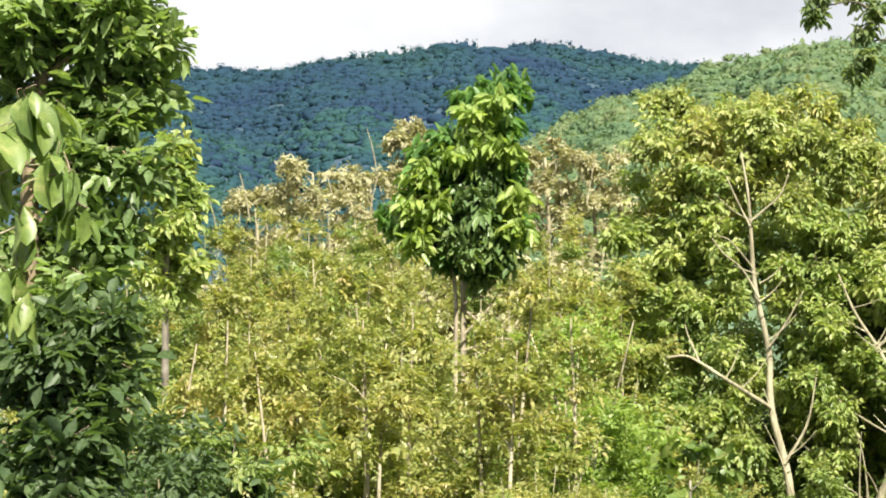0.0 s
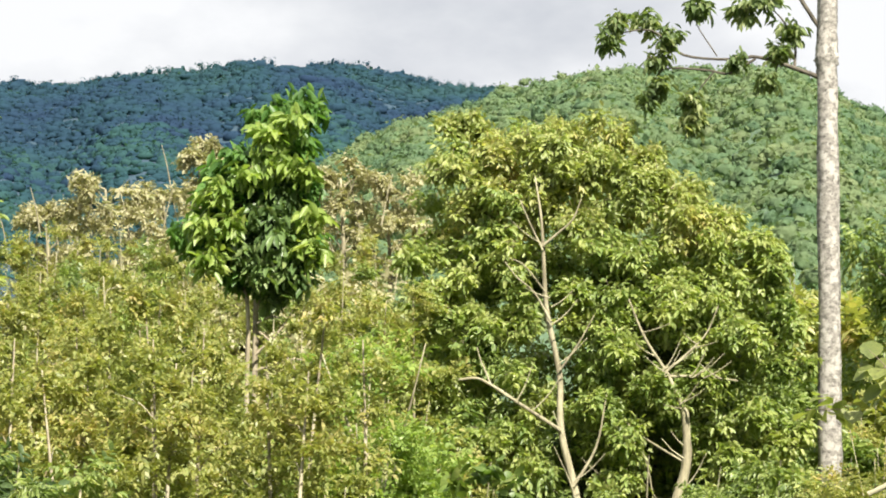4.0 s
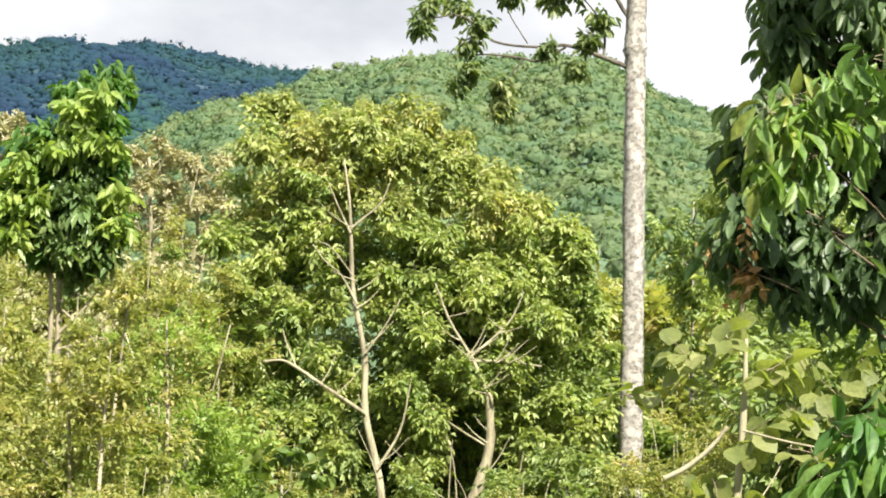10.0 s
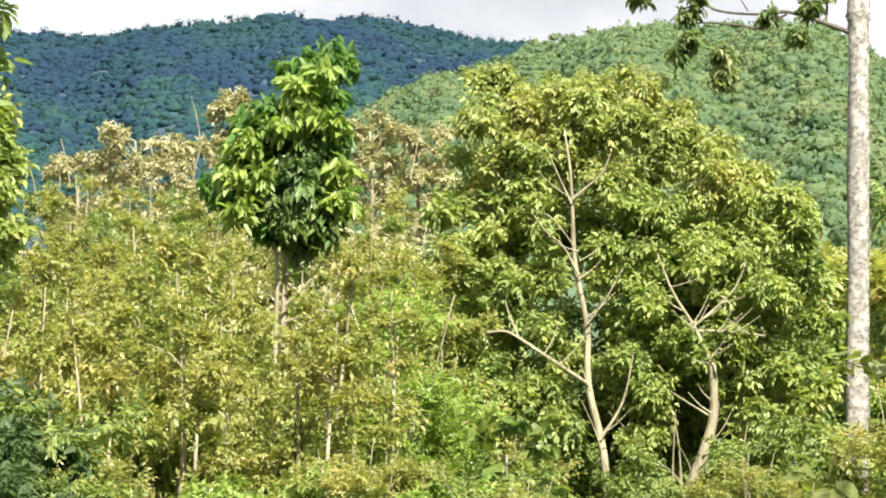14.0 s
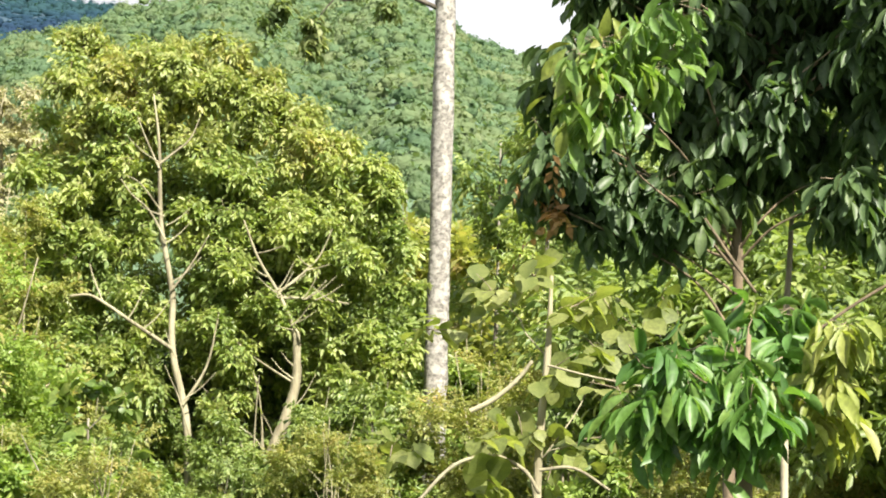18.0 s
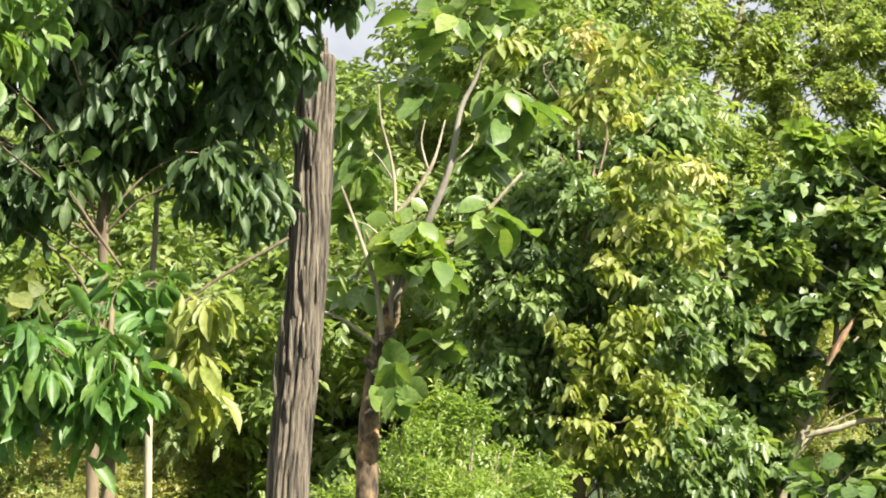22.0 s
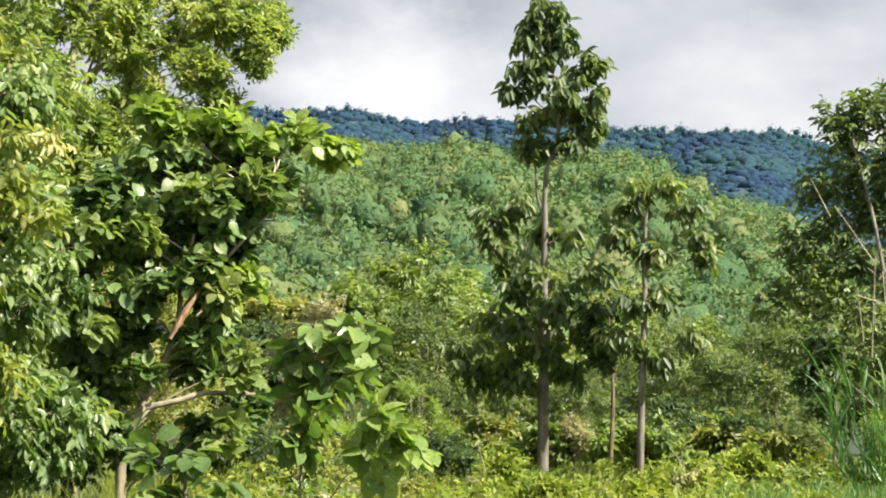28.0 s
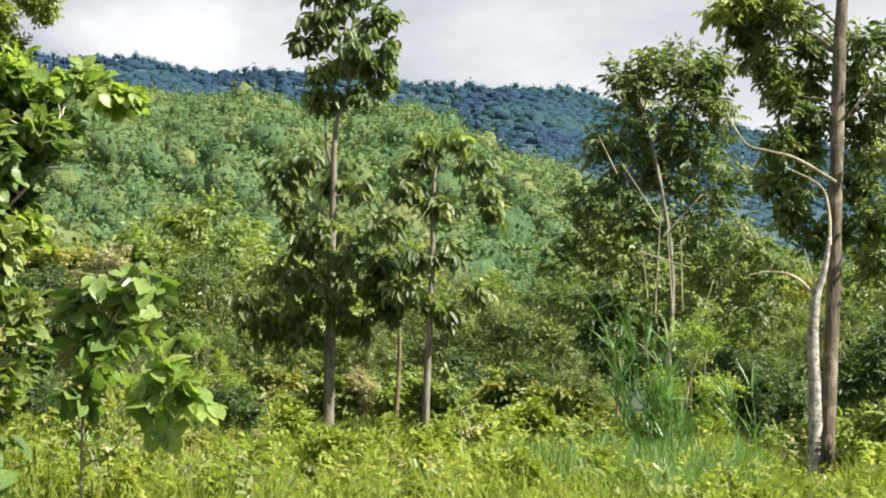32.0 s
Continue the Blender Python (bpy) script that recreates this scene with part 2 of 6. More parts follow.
# Brighter version of the drooping leaf, with sun put into its colour.
LEAF_SPRAY = leaf_material("sun_toned_spray_leaf", [(0.081, 0.162, 0.041), (0.126, 0.221, 0.054), (0.18, 0.272, 0.068), (0.279, 0.306, 0.081)], 0.45)
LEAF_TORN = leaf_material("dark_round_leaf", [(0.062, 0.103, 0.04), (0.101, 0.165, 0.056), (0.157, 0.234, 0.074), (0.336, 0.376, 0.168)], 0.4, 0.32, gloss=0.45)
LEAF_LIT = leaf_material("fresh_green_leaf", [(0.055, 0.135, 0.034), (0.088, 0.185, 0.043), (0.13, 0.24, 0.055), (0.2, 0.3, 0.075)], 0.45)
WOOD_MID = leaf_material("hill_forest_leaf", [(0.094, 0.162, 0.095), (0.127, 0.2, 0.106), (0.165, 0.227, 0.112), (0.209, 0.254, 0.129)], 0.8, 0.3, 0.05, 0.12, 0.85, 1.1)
WOOD_NEAR = leaf_material("slope_forest_leaf", [(0.054, 0.122, 0.06), (0.098, 0.175, 0.073), (0.16, 0.222, 0.083), (0.235, 0.258, 0.105)], 0.7, 0.2, 0.16, 0.15, 0.75, 1.8)
BARK_PALE = bark_material("pale_bark", (0.1, 0.083, 0.05), (0.3, 0.27, 0.172), white=(0.35, 0.32, 0.21), amount=0.54)
BARK_WHITE = bark_material("white_blotched_bark", (0.07, 0.064, 0.056), (0.29, 0.27, 0.24), (2.2, 2.2, 3.4), 5.5, 9.0, 0.8, (0.38, 0.36, 0.325), 0.53, 0.34, 0.6)
BARK_BROWN = bark_material("brown_bark", (0.05, 0.038, 0.024), (0.2, 0.15, 0.09), white=(0.27, 0.205, 0.13), amount=0.58)
BARK_DARK = bark_material("dark_bark", (0.028, 0.024, 0.018), (0.1, 0.085, 0.062), white=(0.15, 0.13, 0.1), amount=0.6)
BARK_GREY = bark_material("grey_bark", (0.07, 0.06, 0.046), (0.205, 0.182, 0.142), white=(0.27, 0.245, 0.2), amount=0.57)
# Dark streaks carry dirt in the cracks and painted groove shade.
BARK_DEAD = bark_material("furrowed_bark", (0.02, 0.016, 0.012), (0.215, 0.178, 0.13), (20, 20, 0.9), 2.3, 1.3, 1.0, (0.25, 0.212, 0.16), 0.64, 0.4, 0.6)
BARK_ROUGH = bark_material("rough_dark_bark", (0.03, 0.024, 0.017), (0.16, 0.125, 0.085), (8, 8, 1.2), 3.0, 3.0, 1.0, (0.23, 0.195, 0.14), 0.58, 0.36, 0.62)
BARK_KNOB = bark_material("knobby_bark", (0.035, 0.025, 0.016), (0.24, 0.165, 0.09), (4, 4, 2), 4.0, 5.0, 1.0, (0.42, 0.25, 0.13), 0.58, 0.4, 0.62)
BARK_CREAM = bark_material("cream_bark", (0.11, 0.09, 0.06), (0.32, 0.275, 0.185), white=(0.4, 0.355, 0.25), amount=0.54)
WOOD_RED = bark_material("torn_red_wood", (0.16, 0.07, 0.035), (0.36, 0.2, 0.11), white=(0.45, 0.32, 0.22), amount=0.54)
TWIG = bark_material("twig_bark", (0.09, 0.07, 0.045), (0.27, 0.215, 0.14))


def ground_material():
    m, t = fresh("soil_and_litter")
    co = t.nodes.new("ShaderNodeTexCoord")
    n1 = node(t, "ShaderNodeTexNoise", Scale=0.35, Detail=9.0, Roughness=0.7)
    n2 = node(t, "ShaderNodeTexNoise", Scale=9.0, Detail=6.0, Roughness=0.7)
    for n in (n1, n2):
        t.links.new(co.outputs["Object"], n.inputs["Vector"])
    c = ramp(t, [(0.3, (0.022, 0.038, 0.018)), (0.5, (0.032, 0.055, 0.022)), (0.7, (0.05, 0.062, 0.03))])
    t.links.new(n1.outputs[0], c.inputs[0])
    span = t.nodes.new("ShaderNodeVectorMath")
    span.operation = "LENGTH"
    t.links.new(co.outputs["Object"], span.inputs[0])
    # Undergrowth beyond about 620 m turns blue, with haze put into its colour.
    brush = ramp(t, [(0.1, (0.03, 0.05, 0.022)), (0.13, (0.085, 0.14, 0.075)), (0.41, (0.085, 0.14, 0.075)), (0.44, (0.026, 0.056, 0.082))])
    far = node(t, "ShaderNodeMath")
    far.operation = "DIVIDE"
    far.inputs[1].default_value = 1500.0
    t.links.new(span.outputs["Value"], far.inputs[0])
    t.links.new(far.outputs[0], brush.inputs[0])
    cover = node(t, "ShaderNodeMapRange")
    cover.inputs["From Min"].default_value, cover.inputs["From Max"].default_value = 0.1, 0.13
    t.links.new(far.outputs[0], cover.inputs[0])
    both = node(t, "ShaderNodeMix")
    both.data_type = "RGBA"
    t.links.new(cover.outputs[0], both.inputs[0])
    for s in both.inputs:
        if s.type == "RGBA":
            t.links.new((c if s.name == "A" else brush).outputs[0], s)
    skin = node(t, "ShaderNodeBsdfPrincipled", Roughness=0.95)
    for s in both.outputs:
        if s.type == "RGBA":
            t.links.new(s, skin.inputs["Base Color"])
    bp = node(t, "ShaderNodeBump", Strength=0.8, Distance=0.05)
    t.links.new(n2.outputs[0], bp.inputs["Height"])
    t.links.new(bp.outputs[0], skin.inputs["Normal"])
    out = t.nodes.new("ShaderNodeOutputMaterial")
    t.links.new(skin.outputs[0], out.inputs[0])
    return m


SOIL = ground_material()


# ---- mesh tools ----
STAND = np.array((0.0, 0.0, EYE))


def stand(x, y, z):
    """Moves the standpoint that headings and height angles below are counted from."""
    STAND[:] = (x, y, z)


def spot(az, el, d):
    """A place d metres off at heading az, seen at the height angle el from the standpoint."""
    a = radians(az)
    return STAND + np.array((math.sin(a) * d, math.cos(a) * d, d * math.tan(radians(el))))


def unit(v):
    return v / np.maximum(np.linalg.norm(v, axis=-1, keepdims=True), 1e-9)


def mesh_of(name, verts, quads, material, smooth=False):
    me = bpy.data.meshes.new(name)
    verts, quads = np.asarray(verts, np.float32), np.asarray(quads, np.int32)
    me.vertices.add(len(verts))
    me.vertices.foreach_set("co", verts.ravel())
    me.loops.add(quads.size)
    me.loops.foreach_set("vertex_index", quads.ravel())
    me.polygons.add(len(quads))
    me.polygons.foreach_set("loop_start", np.arange(0, quads.size, 4, dtype=np.int32))
    if smooth:
        me.polygons.foreach_set("use_smooth", np.ones(len(quads), bool))
    me.update(calc_edges=True)
    me.materials.append(material)
    return me


def cube_ball(n):
    """A ball of quads, n to an edge."""
    v, q, seen = [], [], {}

    def corner(p):
        key = tuple(round(c, 5) for c in p)
        if key not in seen:
            seen[key] = len(v)
            v.append(p / np.linalg.norm(p))
        return seen[key]

    for axis in range(3):
        for sign in (-1.0, 1.0):
            for i in range(n):
                for j in range(n):
                    ring = []
                    for a, b in ((0, 0), (1, 0), (1, 1), (0, 1)):
                        p = np.zeros(3)
                        p[axis], p[(axis + 1) % 3], p[(axis + 2) % 3] = sign, 2 * (i + a) / n - 1, 2 * (j + b) / n - 1
                        ring.append(corner(p))
                    q.append(ring if sign > 0 else ring[::-1])
    return np.array(v), np.array(q)


class Bag:
    """Collects quads of leaves or tubes for one mesh."""

    def __init__(self):
        self.v, self.q, self.n = [], [], 0

    def add(self, verts, quads):
        self.v.append(verts)
        self.q.append(quads + self.n)
        self.n += len(verts)

    def mesh(self, name, material, base=(0, 0, 0), smooth=False):
        return mesh_of(name, np.concatenate(self.v) - np.asarray(base), np.concatenate(self.q), material, smooth)


# leaf shapes: length along x, width along y, blade facing z
def leaf_shape(stations, fold=0.12, bend=0.18):
    """stations: half-widths at even steps from stalk to tip; folded along the midrib, bent down towards the tip."""
    n = len(stations)
    v = []
    for i, w in enumerate(stations):
        x = i / (n - 1)
        z = -bend * x * x
        v += [(x, -w, z + fold * w * 2), (x, 0, z), (x, w, z + fold * w * 2)]
    q = []
    for i in range(n - 1):
        a = 3 * i
        q += [(a, a + 3, a + 4, a + 1), (a + 1, a + 4, a + 5, a + 2)]
    return np.array(v, float), np.array(q)


def diamond_shape(w=0.5, at=0.45, fold=0.14, bend=0.15):
    v = np.array([(0, 0, 0), (at, -w, fold), (1, 0, -bend), (at, w, fold), (at, 0, -bend * at * at)], float)
    return v, np.array([(0, 1, 2, 4), (0, 4, 2, 3)])


ROUND = leaf_shape([0.05, 0.44, 0.52, 0.40, 0.03], 0.08, 0.22)
OBOVATE = leaf_shape([0.04, 0.26, 0.44, 0.5, 0.40, 0.03], 0.14, 0.22)
DIAMOND = diamond_shape()
HEX = (np.array([(0, 0, 0), (0.25, -0.42, 0.08), (0.62, -0.44, 0.05), (1, 0, -0.16), (0.62, 0.44, 0.05), (0.25, 0.42, 0.08)], float), np.array([(0, 1, 2, 3), (0, 3, 4, 5)]))
QUAD = (np.array([(0, 0, 0), (0.45, -0.5, 0.1), (1, 0, -0.12), (0.45, 0.5, 0.1)], float), np.array([(0, 1, 2, 3)]))
BLADE = (np.array([(0, -0.5, 0), (0.5, -0.38, 0.02), (1, -0.05, -0.2), (0, 0.5, 0), (0.5, 0.38, 0.02), (1, 0.05, -0.2)], float), np.array([(0, 1, 4, 3), (1, 2, 5, 4)]))
CARD = (np.array([(0, -0.42, 0.03), (0.7, -0.5, -0.05), (1.0, 0.38, 0.02), (0.2, 0.5, -0.06)], float), np.array([(0, 1, 2, 3)]))


def lay(bag, shape, at, along, face, length, width):
    """Lays one leaf for each row: at its stalk, along its midrib, facing face."""
    v, q = shape
    x = unit(along)
    z = unit(face - (face * x).sum(1, keepdims=True) * x)
    y = np.cross(z, x)
    pts = (at[:, None, :] + v[None, :, 0, None] * (x * length[:, None])[:, None, :] + v[None, :, 1, None] * (y * width[:, None])[:, None, :]
           + v[None, :, 2, None] * (z * length[:, None])[:, None, :])
    k, m = len(at), len(v)
    bag.add(pts.reshape(-1, 3), (q[None] + (np.arange(k) * m)[:, None, None]).reshape(-1, 4))


def balls(rng, n):
    return unit(rng.normal(size=(n, 3)))


STYLES = {
    # shape, length, width part, leaves a twig, twig length, droop, spread of size
    "dark": (HEX, 0.12, 0.5, 7, 0.35, 0.45, 0.3),
    "fine": (QUAD, 0.098, 0.46, 10, 0.42, 0.4, 0.4),
    "mid": (HEX, 0.14, 0.44, 9, 0.42, 0.6, 0.35),
    "mango": (HEX, 0.105, 0.44, 9, 0.40, 0.75, 0.4),
    "compound": (HEX, 0.21, 0.45, 9, 0.6, 0.6, 0.25),
    "canopy": (OBOVATE, 0.125, 0.36, 7, 0.32, 1.3, 0.35),
    "darkhang": (HEX, 0.15, 0.42, 8, 0.36, 1.0, 0.35),
    "roundtree": (HEX, 0.21, 0.42, 9, 0.5, 1.0, 0.35),
    "spray": (OBOVATE, 0.15, 0.33, 8, 0.26, 1.15, 0.35),
    "broad": (ROUND, 0.18, 0.62, 5, 0.30, 0.6, 0.4),
    "teak": (ROUND, 0.15, 0.85, 5, 0.35, 0.6, 0.3),
    "teakhang": (OBOVATE, 0.165, 0.48, 4, 0.14, 2.2, 0.3),
    "hang": (HEX, 0.22, 0.45, 8, 0.40, 1.3, 0.25),
    "vine": (HEX, 0.105, 0.5, 9, 0.38, 1.0, 0.4),
    "feather": (QUAD, 0.06, 0.4, 18, 0.5, 0.25, 0.3),
    "roundleaf": (ROUND, 0.13, 0.68, 6, 0.28, 0.45, 0.3),
    "tiny": (QUAD, 0.072, 0.44, 14, 0.42, 0.45, 0.4),
    "far": (QUAD, 0.30, 0.55, 7, 0.7, 0.5, 0.3),
}


def twigs(rng, style, tips, out):
    """Leaves set along twigs that end near tips and point out. Returns the rows for lay()."""
    shape, size, wide, k, reach, droop, spread = STYLES[style]
    n = len(tips)
    out = unit(out)
    side = unit(np.cross(out, unit(np.array((0, 0, 1.0)) + rng.normal(size=(n, 3)) * 0.35)))
    up = np.cross(side, out)
    step = np.tile(np.arange(k), n)
    rep = lambda a: np.repeat(a, k, axis=0)
    s = (step + rng.uniform(0, 0.8, n * k)) / k
    left = np.where(step % 2 == 0, 1.0, -1.0)[:, None]
    length = reach * rep(rng.uniform(0.7, 1.25, n))
    at = rep(tips) + rep(out) * ((s - 0.8) * length)[:, None] - np.array((0, 0, 1.0)) * (0.12 * length * s * s)[:, None]
    swing = 0.95 - 0.55 * s
    along = rep(out) * (1 - swing * 0.55)[:, None] + rep(side) * left * swing[:, None] + rng.normal(size=(n * k, 3)) * 0.22
    along = unit(along) - np.array((0, 0, 1.0)) * droop * rng.uniform(0.5, 1.3, n * k)[:, None]
    face = rep(up) * 0.9 + rng.normal(size=(n * k, 3)) * 0.38 + np.array((0, 0, 0.35)) + rep(out) * 0.35 * droop
    size = size * (1 + spread * rng.uniform(-1, 1, n * k)) * rep(rng.uniform(0.85, 1.15, n))
    return shape, at, along, face, size, size * wide * 1.0


def clump_tips(rng, centre, radii, n, hollow=0.55, top=0.25):
    d = balls(rng, n)
    d[:, 2] += top * rng.uniform(0, 1, n)
    d = unit(d)
    r = rng.uniform(hollow ** 2, 1.0, n) ** 0.5 * rng.uniform(0.86, 1.16, n)
    return np.asarray(centre) + d * np.asarray(radii) * r[:, None], d * 0.8 + np.array((0, 0, 0.15)) + rng.normal(size=(n, 3)) * 0.25


def sub_clumps(rng, centre, radii, n, size):
    """Breaks one large mass into n smaller clumps near its skin, with gaps between them."""
    d = balls(rng, n)
    d[:, 2] = d[:, 2] * 0.95 + 0.1
    r = rng.uniform(0.35, 1.0, n) ** 0.55
    c = np.asarray(centre) + unit(d) * np.asarray(radii) * r[:, None] * (1 - size / max(np.max(radii), size) * 0.45)
    return [(c[i], np.array((1.0, 1.0, 0.75)) * size * rng.uniform(0.65, 1.25)) for i in range(n)]


def smooth_path(points, per=5):
    p = np.asarray(points, float)
    if len(p) < 3:
        return np.stack([p[0] + (p[-1] - p[0]) * s for s in np.linspace(0, 1, per + 1)])
    e = np.vstack([2 * p[0] - p[1], p, 2 * p[-1] - p[-2]])
    rows = []
    for i in range(len(p) - 1):
        a, b, c, d = e[i:i + 4]
        for s in np.arange(per) / per:
            rows.append(0.5 * (2 * b + (c - a) * s + (2 * a - 5 * b + 4 * c - d) * s * s + (3 * b - a - 3 * c + d) * s ** 3))
    rows.append(p[-1])
    return np.array(rows)


def tube(bag, points, radii, sides=8, rng=None, rough=0.08, per=5, close=True, flutes=0, depth=0.0):
    c = smooth_path(points, per)
    r = np.interp(np.linspace(0, 1, len(c)), np.linspace(0, 1, len(radii)), radii)
    t = unit(np.gradient(c, axis=0))
    ref = np.array((1.0, 0.17, 0.05)) if abs(t[0][0]) < 0.8 else np.array((0.0, 0.2, 1.0))
    u = unit(np.cross(t, ref))
    w = np.cross(t, u)
    ang = np.arange(sides) / sides * 2 * math.pi
    k = np.ones((len(c), sides))
    if rng is not None:
        k += rough * rng.normal(size=k.shape)
    if flutes:
        wob = np.cumsum(rng.normal(size=(len(c), 1)) * 0.05, axis=0)
        k += depth * (np.abs(np.sin(flutes * 0.5 * (ang[None] + wob))) ** 0.5 - 0.75) + depth * 0.25 * np.sin((flutes * 0.37) * ang[None] + 3 * wob)
    v = c[:, None, :] + (u[:, None, :] * np.cos(ang)[None, :, None] + w[:, None, :] * np.sin(ang)[None, :, None]) * (r[:, None] * k)[:, :, None]
    n = len(c)
    i, j = np.meshgrid(np.arange(n - 1), np.arange(sides), indexing="ij")
    a, b = i * sides + j, i * sides + (j + 1) % sides
    q = np.stack([a, b, b + sides, a + sides], -1).reshape(-1, 4)
    if close:
        v = np.concatenate([v.reshape(-1, 3), c[-1:] + t[-1:] * r[-1] * 0.5])
        top = (n - 1) * sides
        q = np.concatenate([q, [(top + m, top + (m + 1) % sides, n * sides, n * sides) for m in range(0)] or q[:0]])
        if sides % 2 == 0:
            cap = [(top + m, top + (m + 1) % sides, top + (m + 2) % sides, n * sides) for m in range(0, sides, 2)]
            q = np.concatenate([q, np.array(cap)])
        bag.add(v, q)
    else:
        bag.add(v.reshape(-1, 3), q)


def part(name, mesh, parent, label=""):
    ob = new(name, mesh)
    ob.parent = parent
    if label:
        ob["label"] = label
    return ob


def thing(name, base, label, category, group="", kind=""):
    ob = new(name)
    ob.empty_display_size = 0.2
    ob.location = Vector(base)
    return tagged(ob, label, category, group, kind)


def limb_path(rng, start, end, sag=0.12):
    start, end = np.asarray(start, float), np.asarray(end, float)
    gap = np.linalg.norm(end - start)
    rows = [start]
    for s in (0.3, 0.65):
        rows.append(start + (end - start) * s + np.array((0, 0, 1.0)) * gap * sag * (1 - s) + rng.normal(size=3) * gap * 0.05)
    return np.array(rows + [end])


def grow(name, label, category, trunk, clumps, style, leaf, bark, seed, per_clump, limb_r=0.03, limbs=0.25, stems=(), group="", hollow=0.5, extra=(), singles=0, sides=10, top=0.25, most=14):
    """A tree: a tapered trunk (rows of place and radius, down to the soil), limbs to the clumps, stems, and the leaves of its crown.
    extra: more crowns of another leaf, as (clumps, style, leaf, per_clump, part name). singles: so many leaves are objects of their own."""
    rng = np.random.default_rng(seed)
    pts, rad = np.array([p for p, _ in trunk]), [r for _, r in trunk]
    base = pts[0].copy()
    root = thing(name, base, label, category, group)
    b = Bag()
    tube(b, pts - base, rad, sides, rng, 0.06)
    part("trunk", b.mesh("trunk", bark, smooth=True), root)
    for rows, radii, kind, *other in stems:
        b = Bag()
        tube(b, np.array(rows) - base, radii, 8, rng, 0.07)
        part(kind, b.mesh(kind, other[0] if other else bark, smooth=True), root)
    line = smooth_path(pts, 8)
    every = [(clumps, style, leaf, per_clump, "crown")] + list(extra)
    for masses, st, lf, count, called in every:
        b = Bag()
        wood = Bag()
        for c, r in masses:
            tips, out = clump_tips(rng, c, r, count, hollow, top)
            lay(b, *twigs(rng, st, tips, out))
            c = np.asarray(c)
            if rng.uniform() < limbs:
                flat = np.linalg.norm(line[:, :2] - c[:2], axis=1)
                s = line[int(np.argmin(flat + np.abs(line[:, 2] - (c[2] - 0.7 * flat))))]
                bough = Bag()
                tube(bough, limb_path(rng, s, c) - base, [limb_r, limb_r * 0.65, limb_r * 0.3], 6, rng, 0.05, 4)
                part("branch", bough.mesh("branch", bark, smooth=True), root)
            for tip in tips[: min(most, max(3, count // 4))]:
                tube(wood, np.array([c + rng.normal(size=3) * 0.02, (c + tip) / 2 + rng.normal(size=3) * 0.04, tip]) - base, [limb_r * 0.25, limb_r * 0.18, limb_r * 0.1], 4, rng, 0.02, 2)
        if wood.n:
            part("twig_tangle", wood.mesh("twig_tangle", TWIG, smooth=True), root)["kind"] = "stuff"
        leaves = part(called, b.mesh(called, lf, base), root)
        if called == "golden_foliage":
            leaves["kind"] = "stuff"
    if singles:
        shape, size, wide, k, *_ = STYLES[style]
        lone = mesh_of("leaf", shape[0] * np.array((1, wide, 1)), shape[1], leaf)
        some = max(1, round(len(clumps) * k / singles))
        for c, r in clumps[::some]:
            n = max(1, round(singles * some / len(clumps) / k))
            tips, out = clump_tips(rng, c, np.asarray(r) * 1.05, n, 0.9, top)
            _, at, along, face, ln, _ = twigs(rng, style, tips, out)
            x = unit(along)
            z = unit(face - (face * x).sum(1, keepdims=True) * x)
            y = np.cross(z, x)
            for s in range(n):
                sprig = Bag()
                tube(sprig, np.array([c, (np.asarray(c) + tips[s]) / 2 + rng.normal(size=3) * 0.02, tips[s] + unit(out[s]) * 0.05]) - base, [0.005, 0.004, 0.002], 4, rng, 0.02, 3)
                spray = part("spray", sprig.mesh("spray", TWIG, smooth=True), root)
                for i in range(s * k, s * k + k):
                    ob = part("leaf", lone, spray)
                    m = Matrix(((x[i][0], y[i][0], z[i][0]), (x[i][1], y[i][1], z[i][1]), (x[i][2], y[i][2], z[i][2]))).to_4x4()
                    ob.matrix_basis = Matrix.Translation(Vector(at[i] - base)) @ m @ Matrix.Scale(float(ln[i]), 4)
    return root


def up_from(az, d, rows):
    """Trunk rows from the soil: the first place is dropped to the ground below it."""
    out = [(spot(a, e, d + (x[0] if x else 0)), r) for a, e, r, *x in rows]
    foot = out[0][0].copy()
    foot[2] = ground_at(foot[0], foot[1]) - 0.05
    return [(foot, out[0][1] * 1.15)] + out


